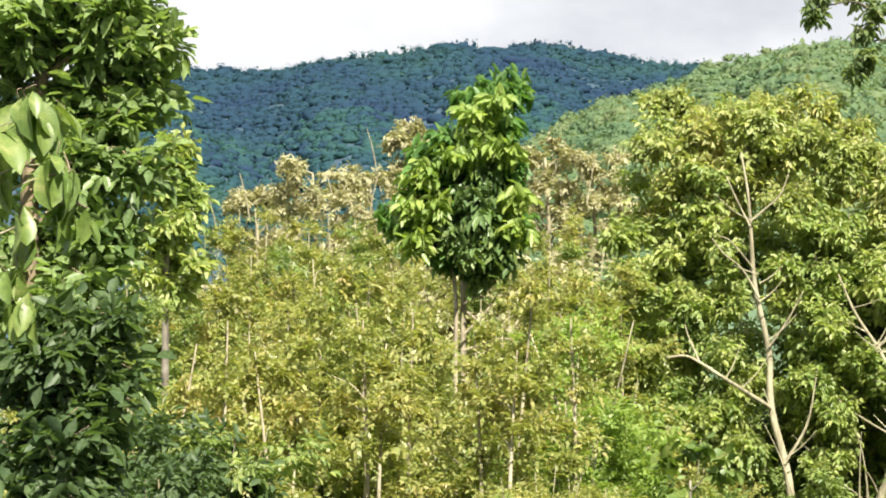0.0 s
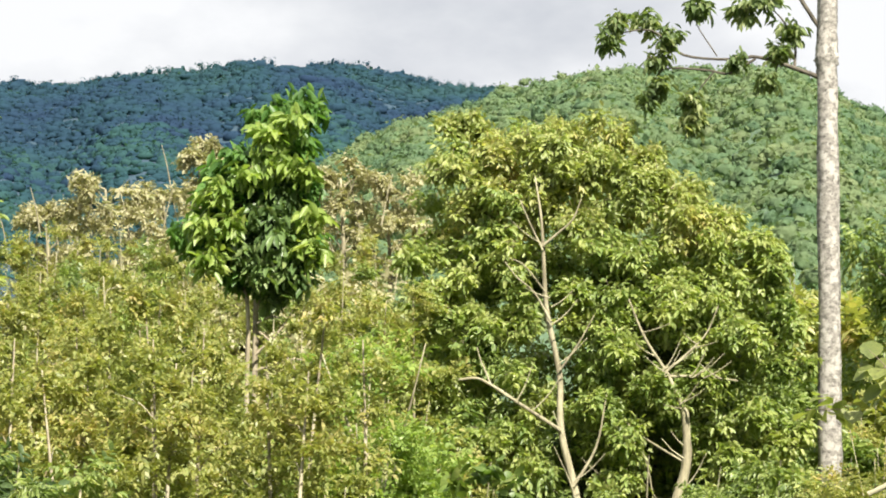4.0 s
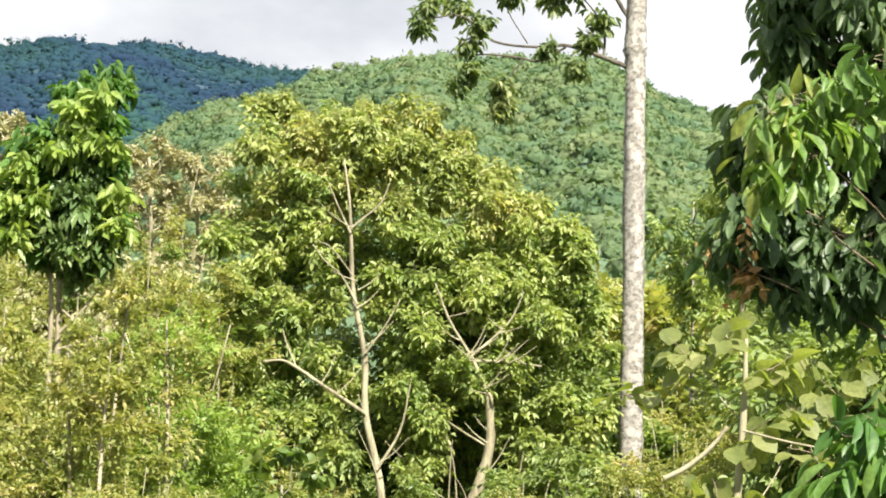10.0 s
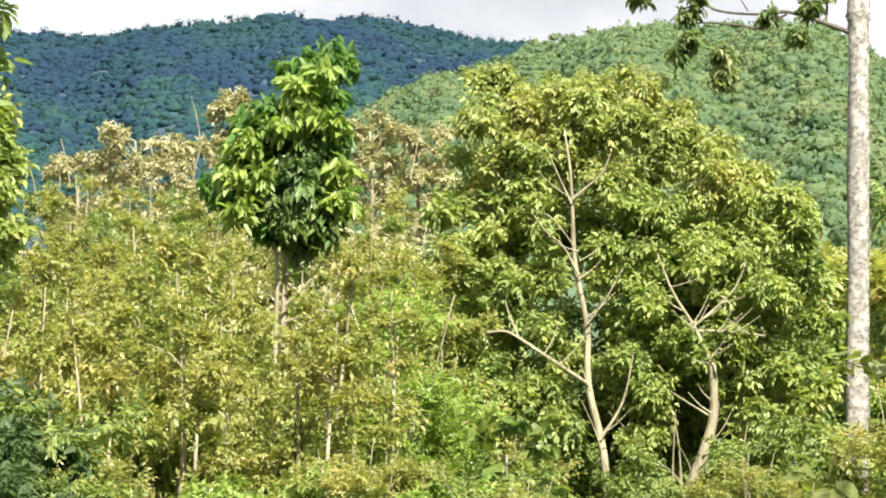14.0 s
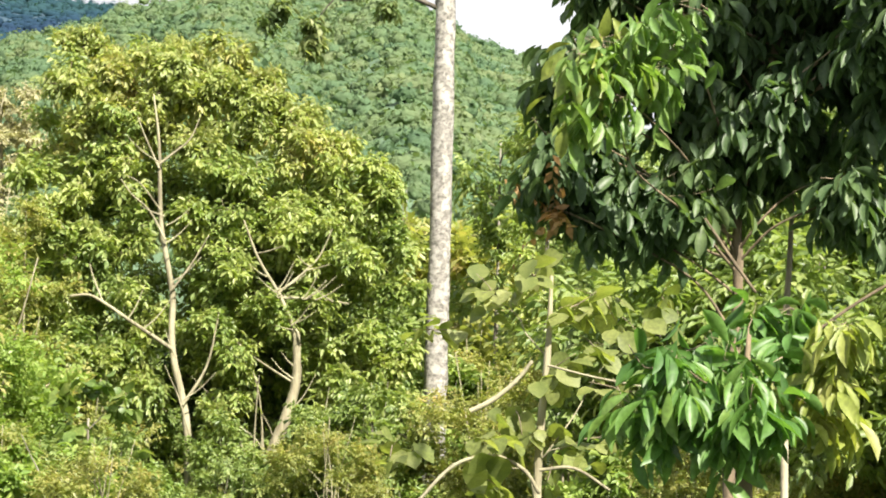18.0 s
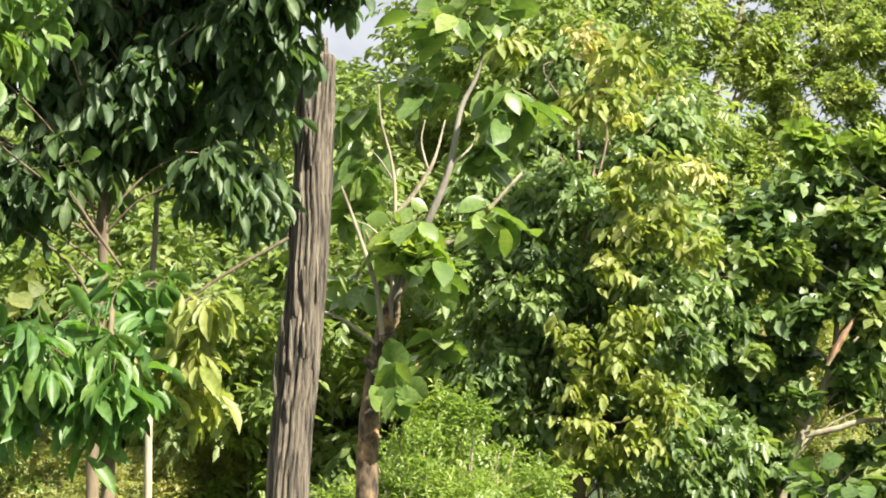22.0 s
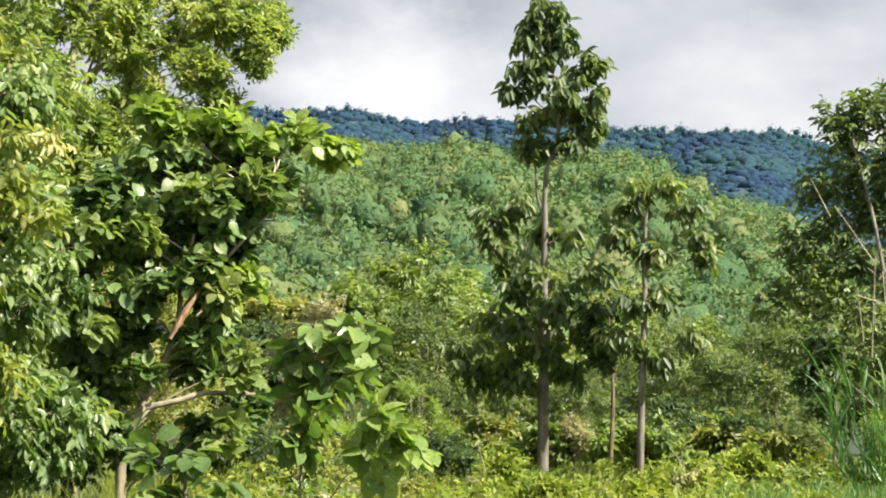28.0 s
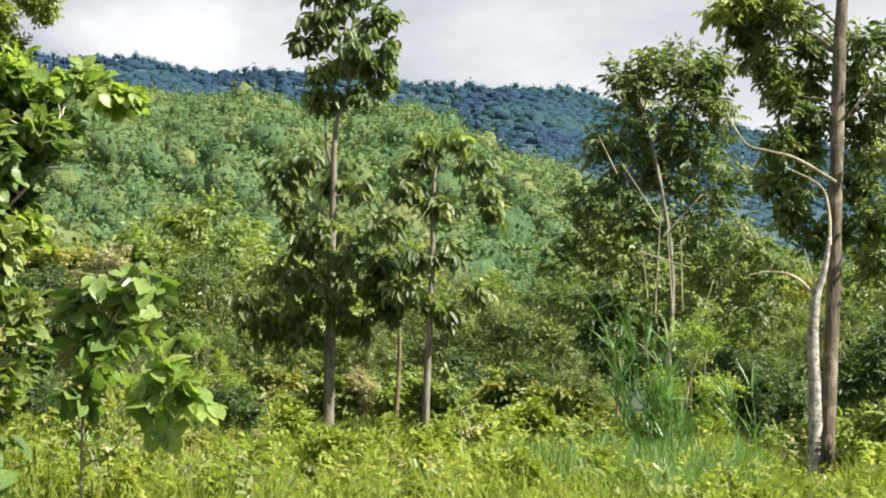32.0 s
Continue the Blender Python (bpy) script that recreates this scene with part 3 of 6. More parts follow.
# ---- ground and hills ----
HILLS = [
    # foot, ridge (metres off), heading and height angle along the ridge
    (650.0, 1500.0, [(-40, 7.0), (-20, 10.2), (-9, 11.2), (-6.7, 11.42), (-5.7, 11.52), (-4.2, 11.45), (-3.2, 11.68), (-1.6, 11.88), (0.1, 12.16), (1.3, 11.98), (2.6, 12.11), (3.6, 12.02), (4.7, 11.72), (5.9, 11.48), (7.2, 11.47), (9, 11.2), (12, 10.2), (20, 7.0), (30, 4.0)]),
    (130.0, 600.0, [(-12, 3.0), (-4, 5.8), (0, 7.8), (2.6, 9.8), (4.1, 10.5), (5.3, 10.85), (7.1, 11.5), (8.6, 11.68), (10.1, 11.92), (13.2, 11.9), (14.6, 11.75), (15.9, 11.1), (16.6, 10.72), (17.5, 10.35), (20, 8.8), (25, 6.0), (32, 4.5), (40, 3.0)]),
    (85.0, 340.0, [(28, 4.0), (36, 6.4), (42.3, 6.7), (44.6, 6.6), (46.3, 6.5), (47.5, 6.45), (49, 6.4), (50.1, 6.3), (52.6, 6.25), (53.4, 6.05), (54.2, 5.65), (55.5, 5.2), (57, 4.65), (57.7, 4.3), (60, 3.2), (64, 1.9), (75, 1.0)]),
    (600.0, 1300.0, [(22, 4.0), (35, 6.9), (43, 7.45), (44.8, 7.38), (45.8, 7.42), (46.7, 7.26), (47.5, 7.12), (48.4, 7.08), (49.6, 7.2), (52.7, 6.95), (54.0, 6.83), (57.0, 6.8), (57.8, 6.6), (58.4, 6.4), (61.3, 5.8), (66, 4.9), (80, 3.5), (100, 3.0)]),
]


def ground_at(x, y):
    d, az = math.hypot(x, y), math.degrees(math.atan2(x, y))
    h = 0.10 * math.sin(x * 0.21 + 1.0) * math.cos(y * 0.17) - 0.2 * min(1.0, max(0.0, (az - 40) / 15)) * min(1.0, d / 20)
    best = 0.0
    for foot, ridge, line in HILLS:
        a, e = [p[0] for p in line], [p[1] for p in line]
        fade = min(1.0, max(0.0, (az - a[0] + 15) / 15), max(0.0, (a[-1] + 15 - az) / 15))
        top = ridge * math.tan(radians(float(np.interp(az, a, e)))) * fade
        s = (d - foot) / (ridge - foot)
        if s <= 0:
            continue
        rise = s if s < 1 else max(0.0, 1.0 - 0.9 * (s - 1))
        fold = 1 + 0.10 * math.sin(az * 1.3 + d * 0.004) * s * (1 - min(s, 1.0)) * 2
        best = max(best, top * rise * fold)
    return h * max(0.0, 1 - d / 200) + best


def build_ground():
    azs = np.concatenate([np.arange(-24, 76, 0.5), np.arange(76, 336, 2.6)])
    ds = np.sort(np.concatenate([[0.8, 85.0, 130.0, 340.0, 600.0, 650.0, 1220.0, 1300.0, 1380.0, 1500.0], np.geomspace(2.0, 4600.0, 80)]))
    v = [(math.sin(radians(a)) * d, math.cos(radians(a)) * d, ground_at(math.sin(radians(a)) * d, math.cos(radians(a)) * d)) for d in ds for a in azs]
    n = len(azs)
    i, j = np.meshgrid(np.arange(len(ds) - 1), np.arange(n), indexing="ij")
    a, b = i * n + j, i * n + (j + 1) % n
    q = np.stack([a, b, b + n, a + n], -1).reshape(-1, 4)[:, ::-1]
    inner = [(k, (k + 1) % n, (k + 2) % n, len(v)) for k in range(0, n - 1, 2)]
    v.append((0, 0, ground_at(0.01, 0.01)))
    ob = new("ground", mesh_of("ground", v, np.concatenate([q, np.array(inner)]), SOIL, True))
    tagged(ob, "uneven earth with leaf litter rising into hills", "ground", kind="structure")


build_ground()


def woods(name, label, rows, leaf, cards, seed, crest=0, card=0.30, grain=2, round_off=False, flat=1.0, heart=1.0, ragged=0.3):
    """A far forest: every tree a ragged dome of leaf clumps over a thin trunk. rows: x, y, crown radius, height of the crown's middle."""
    rng = np.random.default_rng(seed)
    rows = np.array(rows)
    n = len(rows)
    z = np.array([ground_at(x, y) for x, y in rows[:, :2]])
    mid = np.stack([rows[:, 0], rows[:, 1], z + rows[:, 3]], 1)
    r = rows[:, 2]
    root = new(name)
    tagged(root, label, "forest", kind="stuff")
    lumps = balls(rng, n * 6).reshape(n, 6, 3)
    tall = flat * rng.uniform(0.75, 1.25, n)

    def skin(d, own):
        near = (lumps[own] * d[:, None, :]).sum(2).max(1)
        off = d * (r[own] * (0.62 + 0.42 * np.clip(near, 0, 1) ** 2))[:, None]
        off[:, 2] *= tall[own]
        return off

    ball, faces = cube_ball(grain)
    own = np.repeat(np.arange(n), len(ball))
    core = mid[own] + skin(np.tile(ball, (n, 1)), own) * rng.uniform(1.02 - ragged, 1.08, n * len(ball))[:, None] * heart
    part("canopy", mesh_of("canopy", core, (faces[None] + (np.arange(n) * len(ball))[:, None, None]).reshape(-1, 4), leaf, round_off), root)
    k = cards
    d = balls(rng, n * k)
    d[:, 2] = d[:, 2] * 0.8 + 0.25
    d = unit(d)
    own = np.repeat(np.arange(n), k)
    at = mid[own] + skin(d, own) * rng.uniform(0.85, 1.12, n * k)[:, None]
    size = r[own] * card * rng.uniform(0.6, 1.35, n * k)
    b = Bag()
    lay(b, CARD, at, balls(rng, n * k) + np.array((0, 0, -0.2)), d + rng.normal(size=d.shape) * ragged, size, size * 0.85)
    part("leaf_clumps", b.mesh("leaf_clumps", leaf), root)
    if crest:
        rows, mid, z, r, n = rows[-crest:], mid[-crest:], z[-crest:], r[-crest:], crest
        b = Bag()
        foot = mid.copy()
        foot[:, 2] = z - 0.3
        lay(b, DIAMOND, foot, np.tile((0.0, 0, 1), (n, 1)) + rng.normal(size=(n, 3)) * 0.05, rng.normal(size=(n, 3)), rows[:, 3] * 1.25, r * 0.05 + 0.08)
        part("trunks", b.mesh("trunks", BARK_GREY), root)


def slope_rows(seed, n, az0, az1, foot, ridge, r0, r1, power=0.75, low=0.0, sit=0.9):
    rng = np.random.default_rng(seed)
    out = []
    for _ in range(n):
        a = radians(rng.uniform(az0, az1))
        d = foot + (ridge - foot) * (low + (1 - low) * rng.uniform() ** power)
        r = rng.uniform(r0, r1) * (1.25 if rng.uniform() < 0.15 else 1.0)
        out.append((math.sin(a) * d, math.cos(a) * d, r, r * rng.uniform(sit, sit + 0.5)))
    return out


def crest_rows(seed, n, az0, az1, ridge, r0, r1):
    rng = np.random.default_rng(seed)
    out = []
    for _ in range(n):
        a, d = radians(rng.uniform(az0, az1)), ridge * rng.uniform(0.97, 1.005)
        r = rng.uniform(r0, r1)
        out.append((math.sin(a) * d, math.cos(a) * d, r, r * rng.uniform(0.2, 1.3)))
    return out


woods("mountain_forest", "forest covering a far mountain, haze blue put into its leaf colour", slope_rows(1, 6400, -11, 9, 650, 1500, 3.0, 6.4, 0.75, 0.6, -0.35), WOOD_FAR, 12, 11, 0, 0.36, round_off=True, flat=0.6, heart=1.0, ragged=0.14)
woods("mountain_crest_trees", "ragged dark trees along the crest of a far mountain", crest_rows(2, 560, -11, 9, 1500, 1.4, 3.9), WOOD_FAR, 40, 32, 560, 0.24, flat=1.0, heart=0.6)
woods("mountain_foot_forest", "forest on the lower slopes of a far mountain, leaf colour blued for haze", slope_rows(21, 4600, -11, 9, 650, 1270, 2.8, 6.0, 0.75, 0.48, -0.35), WOOD_FOOT, 12, 31, 0, 0.36, round_off=True, flat=0.6, heart=1.0, ragged=0.14)
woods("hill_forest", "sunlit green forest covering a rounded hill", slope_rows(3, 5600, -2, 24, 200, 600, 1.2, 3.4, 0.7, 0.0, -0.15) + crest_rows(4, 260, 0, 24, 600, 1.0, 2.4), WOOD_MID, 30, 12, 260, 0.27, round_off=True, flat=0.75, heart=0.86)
woods("slope_forest", "green mixed forest on a descending slope", slope_rows(5, 1900, 36, 66, 190, 340, 1.1, 2.6, 0.9, 0.0, 0.25) + crest_rows(6, 140, 36, 62, 340, 0.9, 1.8), WOOD_NEAR, 76, 13, 140, 0.16, heart=0.74)
woods("foot_forest", "mixed green trees at the foot of the slope", slope_rows(9, 420, 36, 68, 95, 200, 1.2, 2.3, 1.0) + slope_rows(10, 450, -8, 36, 100, 215, 1.4, 2.6, 1.0) + slope_rows(11, 300, 41, 58, 84, 140, 1.0, 2.0, 1.0), WOOD_NEAR, 130, 15, 0, 0.13, heart=0.74)
woods("ridge_forest", "forest along a far ridge, leaf colour blued for haze", slope_rows(7, 4400, 40, 66, 600, 1300, 2.6, 5.6, 0.8, 0.55, -0.35) + slope_rows(27, 1900, 53, 66, 600, 1300, 2.6, 5.6, 0.9, 0.05, -0.35), WOOD_RIDGE, 12, 14, 0, 0.36, round_off=True, flat=0.6, heart=1.0, ragged=0.14)
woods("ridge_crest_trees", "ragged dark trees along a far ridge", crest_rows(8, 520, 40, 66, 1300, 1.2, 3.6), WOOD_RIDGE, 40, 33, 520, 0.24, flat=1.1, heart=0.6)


# ---- shrubs of the thickets: a few of each kind, then copies ----
KINDS = {}


def shrub_kind(key, label, category, style, leaf, bark, height, width, per, masses, made=3, stems=5, group=""):
    KINDS[key] = dict(label=label, category=category, style=style, leaf=leaf, bark=bark, height=height, width=width, per=per, masses=masses, made=made, stems=stems, group=group, built=[], used=0)


def build_shrub(k, seed):
    rng = np.random.default_rng(seed)
    h, w = k["height"], k["width"]
    masses = sub_clumps(rng, (0, 0, h * 0.56), (w * 0.5, w * 0.5, h * 0.44), k["masses"], w * 0.17)
    stems = []
    for i in range(k["stems"]):
        a = rng.uniform(0, 6.28)
        lean = rng.uniform(0.1, 0.34) * w
        tip = np.array((math.cos(a) * lean, math.sin(a) * lean, h * rng.uniform(0.6, 0.95)))
        stems.append((np.array([(math.cos(a) * 0.06, math.sin(a) * 0.06, -0.05), tip * np.array((0.35, 0.35, 0.45)) + rng.normal(size=3) * 0.06, tip]), [0.017, 0.012, 0.005], "stem"))
    trunk = [(np.array((0, 0, -0.06)), 0.024), (np.array((rng.normal() * 0.1, rng.normal() * 0.1, h * 0.5)), 0.016), (np.array((rng.normal() * 0.15, rng.normal() * 0.15, h * 0.9)), 0.006)]
    return grow(k["category"].replace(" ", "_"), k["label"], k["category"], trunk, masses, k["style"], k["leaf"], k["bark"], seed, k["per"], 0.012, 0.12, stems, k["group"], most=0, sides=6)


def plant(key, az, d, scale=1.0, turn=None):
    k = KINDS[key]
    rng = np.random.default_rng(abs(hash((round(az * 100), round(d * 100)))) % 2 ** 31)
    p = spot(az, 0, d)
    p[2] = ground_at(p[0], p[1])
    m = Matrix.Translation(Vector(p)) @ Matrix.Rotation(rng.uniform(0, 6.28) if turn is None else turn, 4, "Z") @ Matrix.Scale(scale, 4)
    i = k["used"] % k["made"]
    k["used"] += 1
    if i >= len(k["built"]):
        ob = build_shrub(k, 1000 + len(key) * 37 + ord(key[0]) * 11 + i)
        ob.matrix_basis = m
        k["built"].append(ob)
        return ob
    src = k["built"][i]
    made = copy_thing(src, Matrix())
    made.matrix_basis = m
    return made


shrub_kind("olive", "yellow-green shrub with many thin stems in the thicket", "shrub", "tiny", LEAF_OLIVE, BARK_PALE, 3.6, 2.6, 34, 26, 3, 6, "thicket shrubs")
shrub_kind("green", "leafy green shrub in the dense thicket", "shrub", "mid", LEAF_GREEN, BARK_GREY, 4.4, 3.2, 30, 28, 4, 5, "thicket shrubs")
shrub_kind("dim", "dark green bush in the undergrowth", "bush", "mid", LEAF_DARK, BARK_BROWN, 3.4, 3.0, 30, 24, 3, 5, "undergrowth bushes")
shrub_kind("grey", "dull grey-green bush with small glossy leaves", "bush", "fine", LEAF_SHADE, BARK_PALE, 3.8, 3.0, 34, 30, 3, 7, "undergrowth bushes")
shrub_kind("golden", "golden-green shrub with orange-tinted leaves", "shrub", "mid", LEAF_GOLD, BARK_CREAM, 3.2, 2.4, 30, 22, 3, 6, "sunlit shrubs")
shrub_kind("bright", "bright lime-green shrub catching the sun", "shrub", "mid", LEAF_BRIGHT, BARK_GREY, 3.0, 2.4, 30, 22, 3, 5, "sunlit shrubs")
shrub_kind("feather", "feathery bright green shrub with fine leaflets", "shrub", "feather", LEAF_BRIGHT, BARK_PALE, 2.6, 1.6, 22, 18, 2, 4, "feathery shrubs")
shrub_kind("dry", "brownish dry bush among green shrubs", "bush", "compound", LEAF_DRY, BARK_PALE, 6.5, 4.4, 34, 26, 2, 5, "dry bushes")
shrub_kind("low", "low yellow-green bush in tall grass", "bush", "mid", LEAF_OLIVE, BARK_GREY, 1.25, 1.7, 20, 14, 3, 5, "low bushes")
shrub_kind("leafy", "low dark green leafy bush in tall grass", "bush", "mid", LEAF_GREEN, BARK_GREY, 1.2, 1.6, 20, 14, 2, 4, "low bushes")
shrub_kind("weed", "leafy yellow-green weed in the grass", "weed", "fine", LEAF_GRASS, BARK_PALE, 0.95, 1.1, 16, 9, 3, 4, "weeds in the grass")
shrub_kind("far", "green tree behind the thicket", "tree", "far", LEAF_GREEN, BARK_GREY, 8.0, 5.6, 30, 34, 3, 2, "background trees")
shrub_kind("backtree", "leafy green tree standing close behind the thicket", "tree", "mid", LEAF_GREEN, BARK_GREY, 8.0, 5.0, 46, 46, 3, 2, "background trees")
shrub_kind("farolive", "yellow-green tree behind the thicket", "tree", "far", LEAF_OLIVE, BARK_GREY, 8.0, 5.2, 30, 34, 2, 2, "background trees")


def sapling(label, az, d, top_el, seed, leaf=None, bark=None, lean=0.0, style="tiny", wide=0.5, count=14, per=26, bare=0.3, r=0.03):
    """A slim young tree with clumps up its stem."""
    rng = np.random.default_rng(seed)
    top = spot(az, top_el, d)
    foot = spot(az - lean, 0, d)
    foot[2] = ground_at(foot[0], foot[1]) - 0.05
    mid = (foot + top) / 2 + rng.normal(size=3) * 0.12
    trunk = [(foot, r * 1.1), (mid, r * 0.75), (top, r * 0.2)]
    masses = []
    for i in range(count):
        s = bare + (1 - bare) * (i + rng.uniform()) / count
        c = foot + (top - foot) * s + np.array((rng.normal(), rng.normal(), 0)) * wide * 0.75 * (1.1 - 0.6 * s)
        masses.append((c, np.array((1, 1, 0.8)) * wide * rng.uniform(0.55, 1.0) * (1.15 - 0.5 * s)))
    return grow("sapling", label, "sapling", trunk, masses, style, leaf or LEAF_OLIVE, bark or BARK_PALE, seed, per, r * 0.35, group="slender saplings", most=0, sides=8)


def blob(rng, az, el, d, rx, rz, n=6, size=None):
    size = size or min(rx, rz) * 0.62
    return sub_clumps(rng, spot(az, el, d), (rx, rx * 0.85, rz), n, size)


def path_at(d, rows):
    return np.array([spot(a, e, d + (x[0] if x else 0)) for a, e, *x in rows])


# ---- left end: dark tree, big leaves, thicket ----
R = np.random.default_rng(5)
grow("shade_tree", "dark glossy-leaved tree with dense hanging foliage", "tree",
     up_from(-10.5, 14, [(-10.4, 0.3, 0.09), (-10.5, 3.8, 0.08), (-10.7, 7, 0.065), (-10.6, 10, 0.05), (-10.2, 13, 0.035), (-10.2, 17, 0.02)]),
     sum([blob(R, *b) for b in ((-9.6, 12.7, 14, 0.75, 0.4, 9), (-8.6, 11.3, 14, 0.45, 0.4, 6), (-8.9, 9.7, 14, 0.42, 0.45, 6), (-10.4, 10.2, 14.3, 0.6, 0.5, 7), (-9.4, 7.7, 14, 0.4, 0.4, 5), (-10.2, 6.2, 14, 0.55, 0.45, 6),
                                   (-12.4, 8, 14, 0.8, 2.0, 10), (-8.9, 13.6, 14, 0.45, 0.35, 6), (-10.2, 14.6, 14, 0.7, 0.4, 8), (-8.4, 12.4, 14.2, 0.3, 0.3, 5))], []),
     "dark", LEAF_CREEPER, BARK_BROWN, 21, 30, 0.025)
# Dark leaf colour stands in for the shade low under the glossy crown.
grow("dark_bush", "bush under the glossy tree, its dark leaf colour standing in for shade", "bush",
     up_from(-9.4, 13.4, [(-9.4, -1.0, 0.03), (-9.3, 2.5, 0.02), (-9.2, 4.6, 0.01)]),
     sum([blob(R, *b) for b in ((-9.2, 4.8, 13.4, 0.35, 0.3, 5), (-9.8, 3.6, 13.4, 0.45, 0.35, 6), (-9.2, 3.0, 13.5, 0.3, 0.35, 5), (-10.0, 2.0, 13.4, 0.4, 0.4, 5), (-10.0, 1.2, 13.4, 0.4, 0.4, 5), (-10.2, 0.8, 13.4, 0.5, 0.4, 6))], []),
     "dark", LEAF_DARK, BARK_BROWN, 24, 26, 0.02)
grow("teak_sapling", "young teak with large sunlit hanging leaves", "tree",
     up_from(-13.5, 9, [(-13.4, 0, 0.05), (-13.3, 6, 0.04), (-12.9, 10, 0.03), (-12.6, 13, 0.015)]),
     [(spot(a, e, 9), np.array((1, 1, 0.9)) * r) for a, e, r in ((-10.8, 10.6, 0.1), (-10.2, 10.4, 0.07), (-11.3, 9.0, 0.1), (-10.2, 9.0, 0.07), (-9.7, 8.8, 0.06), (-9.6, 8.1, 0.05), (-10.9, 7.6, 0.06), (-11.2, 6.2, 0.08), (-10.7, 5.6, 0.05), (-12.4, 9.5, 0.2), (-12.6, 6.5, 0.2))],
     "teakhang", LEAF_TEAK, BARK_PALE, 22, 1, 0.008, singles=60)
grow("young_tree", "young bright green tree with a narrow crown", "tree",
     up_from(-7.15, 30, [(-7.2, 1, 0.06), (-7.2, 6, 0.045), (-7.1, 9.6, 0.015)]),
     sum([blob(R, *b) for b in ((-7.2, 9.3, 30, 0.5, 0.35, 6), (-7.5, 8.6, 30, 0.45, 0.4, 5), (-6.7, 8.3, 30, 0.4, 0.4, 5), (-7.2, 7.4, 30, 0.6, 0.4, 6), (-7, 6.3, 30, 0.7, 0.4, 6))], []),
     "mid", LEAF_SUNNY, BARK_GREY, 23, 24, 0.02)
for i, (az, d, el) in enumerate(((-8.6, 33, 7.4), (-7.9, 37, 7.6), (-6.2, 36, 7.3), (-5.3, 41, 7.8), (-4.6, 35, 7.2), (-4.1, 44, 7.6), (-3.5, 38, 7.3), (-2.9, 33, 6.9), (-2.3, 40, 7.6), (-1.8, 36, 7.2), (-5.8, 31, 5.9), (-3.9, 30, 6.2), (-2.5, 30, 6.0), (-1.3, 31, 6.2), (2.8, 37, 7.2), (3.6, 40, 7.6), (4.2, 36, 6.9), (-1.0, 30, 5.4), (-0.3, 31, 4.8), (3.0, 30, 5.6), (-6.9, 33, 6.6), (-5.0, 33, 6.7), (-3.0, 42, 7.7), (-4.9, 46, 7.9), (-1.9, 31, 6.6), (3.9, 31, 6.0), (-3.4, 31, 6.6), (4.6, 32, 6.4), (-8.2, 29, 5.8), (-1.4, 39, 7.1), (-0.5, 41, 6.9), (0.3, 43, 7.0), (1.0, 40, 6.9), (1.8, 42, 7.2))):
    sapling("slender yellow-green sapling with a pale stem", az, d, el, 300 + i, lean=R.uniform(-0.2, 0.2), leaf=LEAF_OLIVE if i % 4 else LEAF_GREEN, count=18)
for i, (az, el, lean, d) in enumerate(((-3.2, 5.8, 0.75, 29), (-2.35, 6.4, 0.15, 29), (-4.05, 5.4, 0.1, 28.5), (1.52, 4.6, 0.08, 27), (2.36, 6.0, 0.4, 26.5), (-5.6, 5.0, 0.3, 27), (-4.9, 4.2, -0.2, 26), (-3.7, 4.6, 0.2, 26), (-2.1, 5.0, 0.35, 26.5), (-1.5, 4.4, -0.2, 26), (-0.8, 5.2, 0.25, 27), (0.8, 4.8, -0.15, 26), (1.9, 4.2, 0.2, 25.5), (3.3, 5.0, 0.3, 26.5), (-6.4, 4.4, 0.1, 26))):
    sapling("slender sapling with a pale stem", az, d - 3.0, el, 340 + i, LEAF_OLIVE, BARK_CREAM, lean, "tiny", 0.34, 9, 20, 0.48, 0.033)
for i, (az, el, rx, rz) in enumerate(((-3.4, 8.5, 1.9, 0.8), (-1.9, 8.3, 1.5, 0.8), (-1.0, 9.7, 0.9, 0.7), (2.7, 8.9, 1.4, 0.9), (3.9, 8.5, 1.5, 1.1), (-4.9, 7.9, 1.2, 0.7))):
    d = 60 + i % 3 * 2.5
    top = spot(az, el, d)
    grow("dry_tree", "half-bare tree with pale brown dry leaves", "tree", up_from(az, d, [(az, 2, 0.09), (az + 0.1, 6, 0.07), (az, el + 0.3, 0.03)]),
         blob(R, az, el, d, rx, rz, 20, 0.34) + blob(R, az + 0.2, el - 1.1, d, rx * 1.2, rz * 1.1, 20, 0.42), "mid", LEAF_DRY, BARK_PALE, 360 + i, 15, 0.03, group="dry trees",
         stems=[(np.array([top + (q, 0, -1.0), top + (q + s * 0.15, 0, -0.2), top + (q + s * 0.3, 0, rz * 0.45)]), [0.022, 0.016, 0.008], "bare_branch") for q, s in ((-0.9 * rx, -1), (-0.3 * rx, 1), (0.35 * rx, -1), (0.8 * rx, 1))])

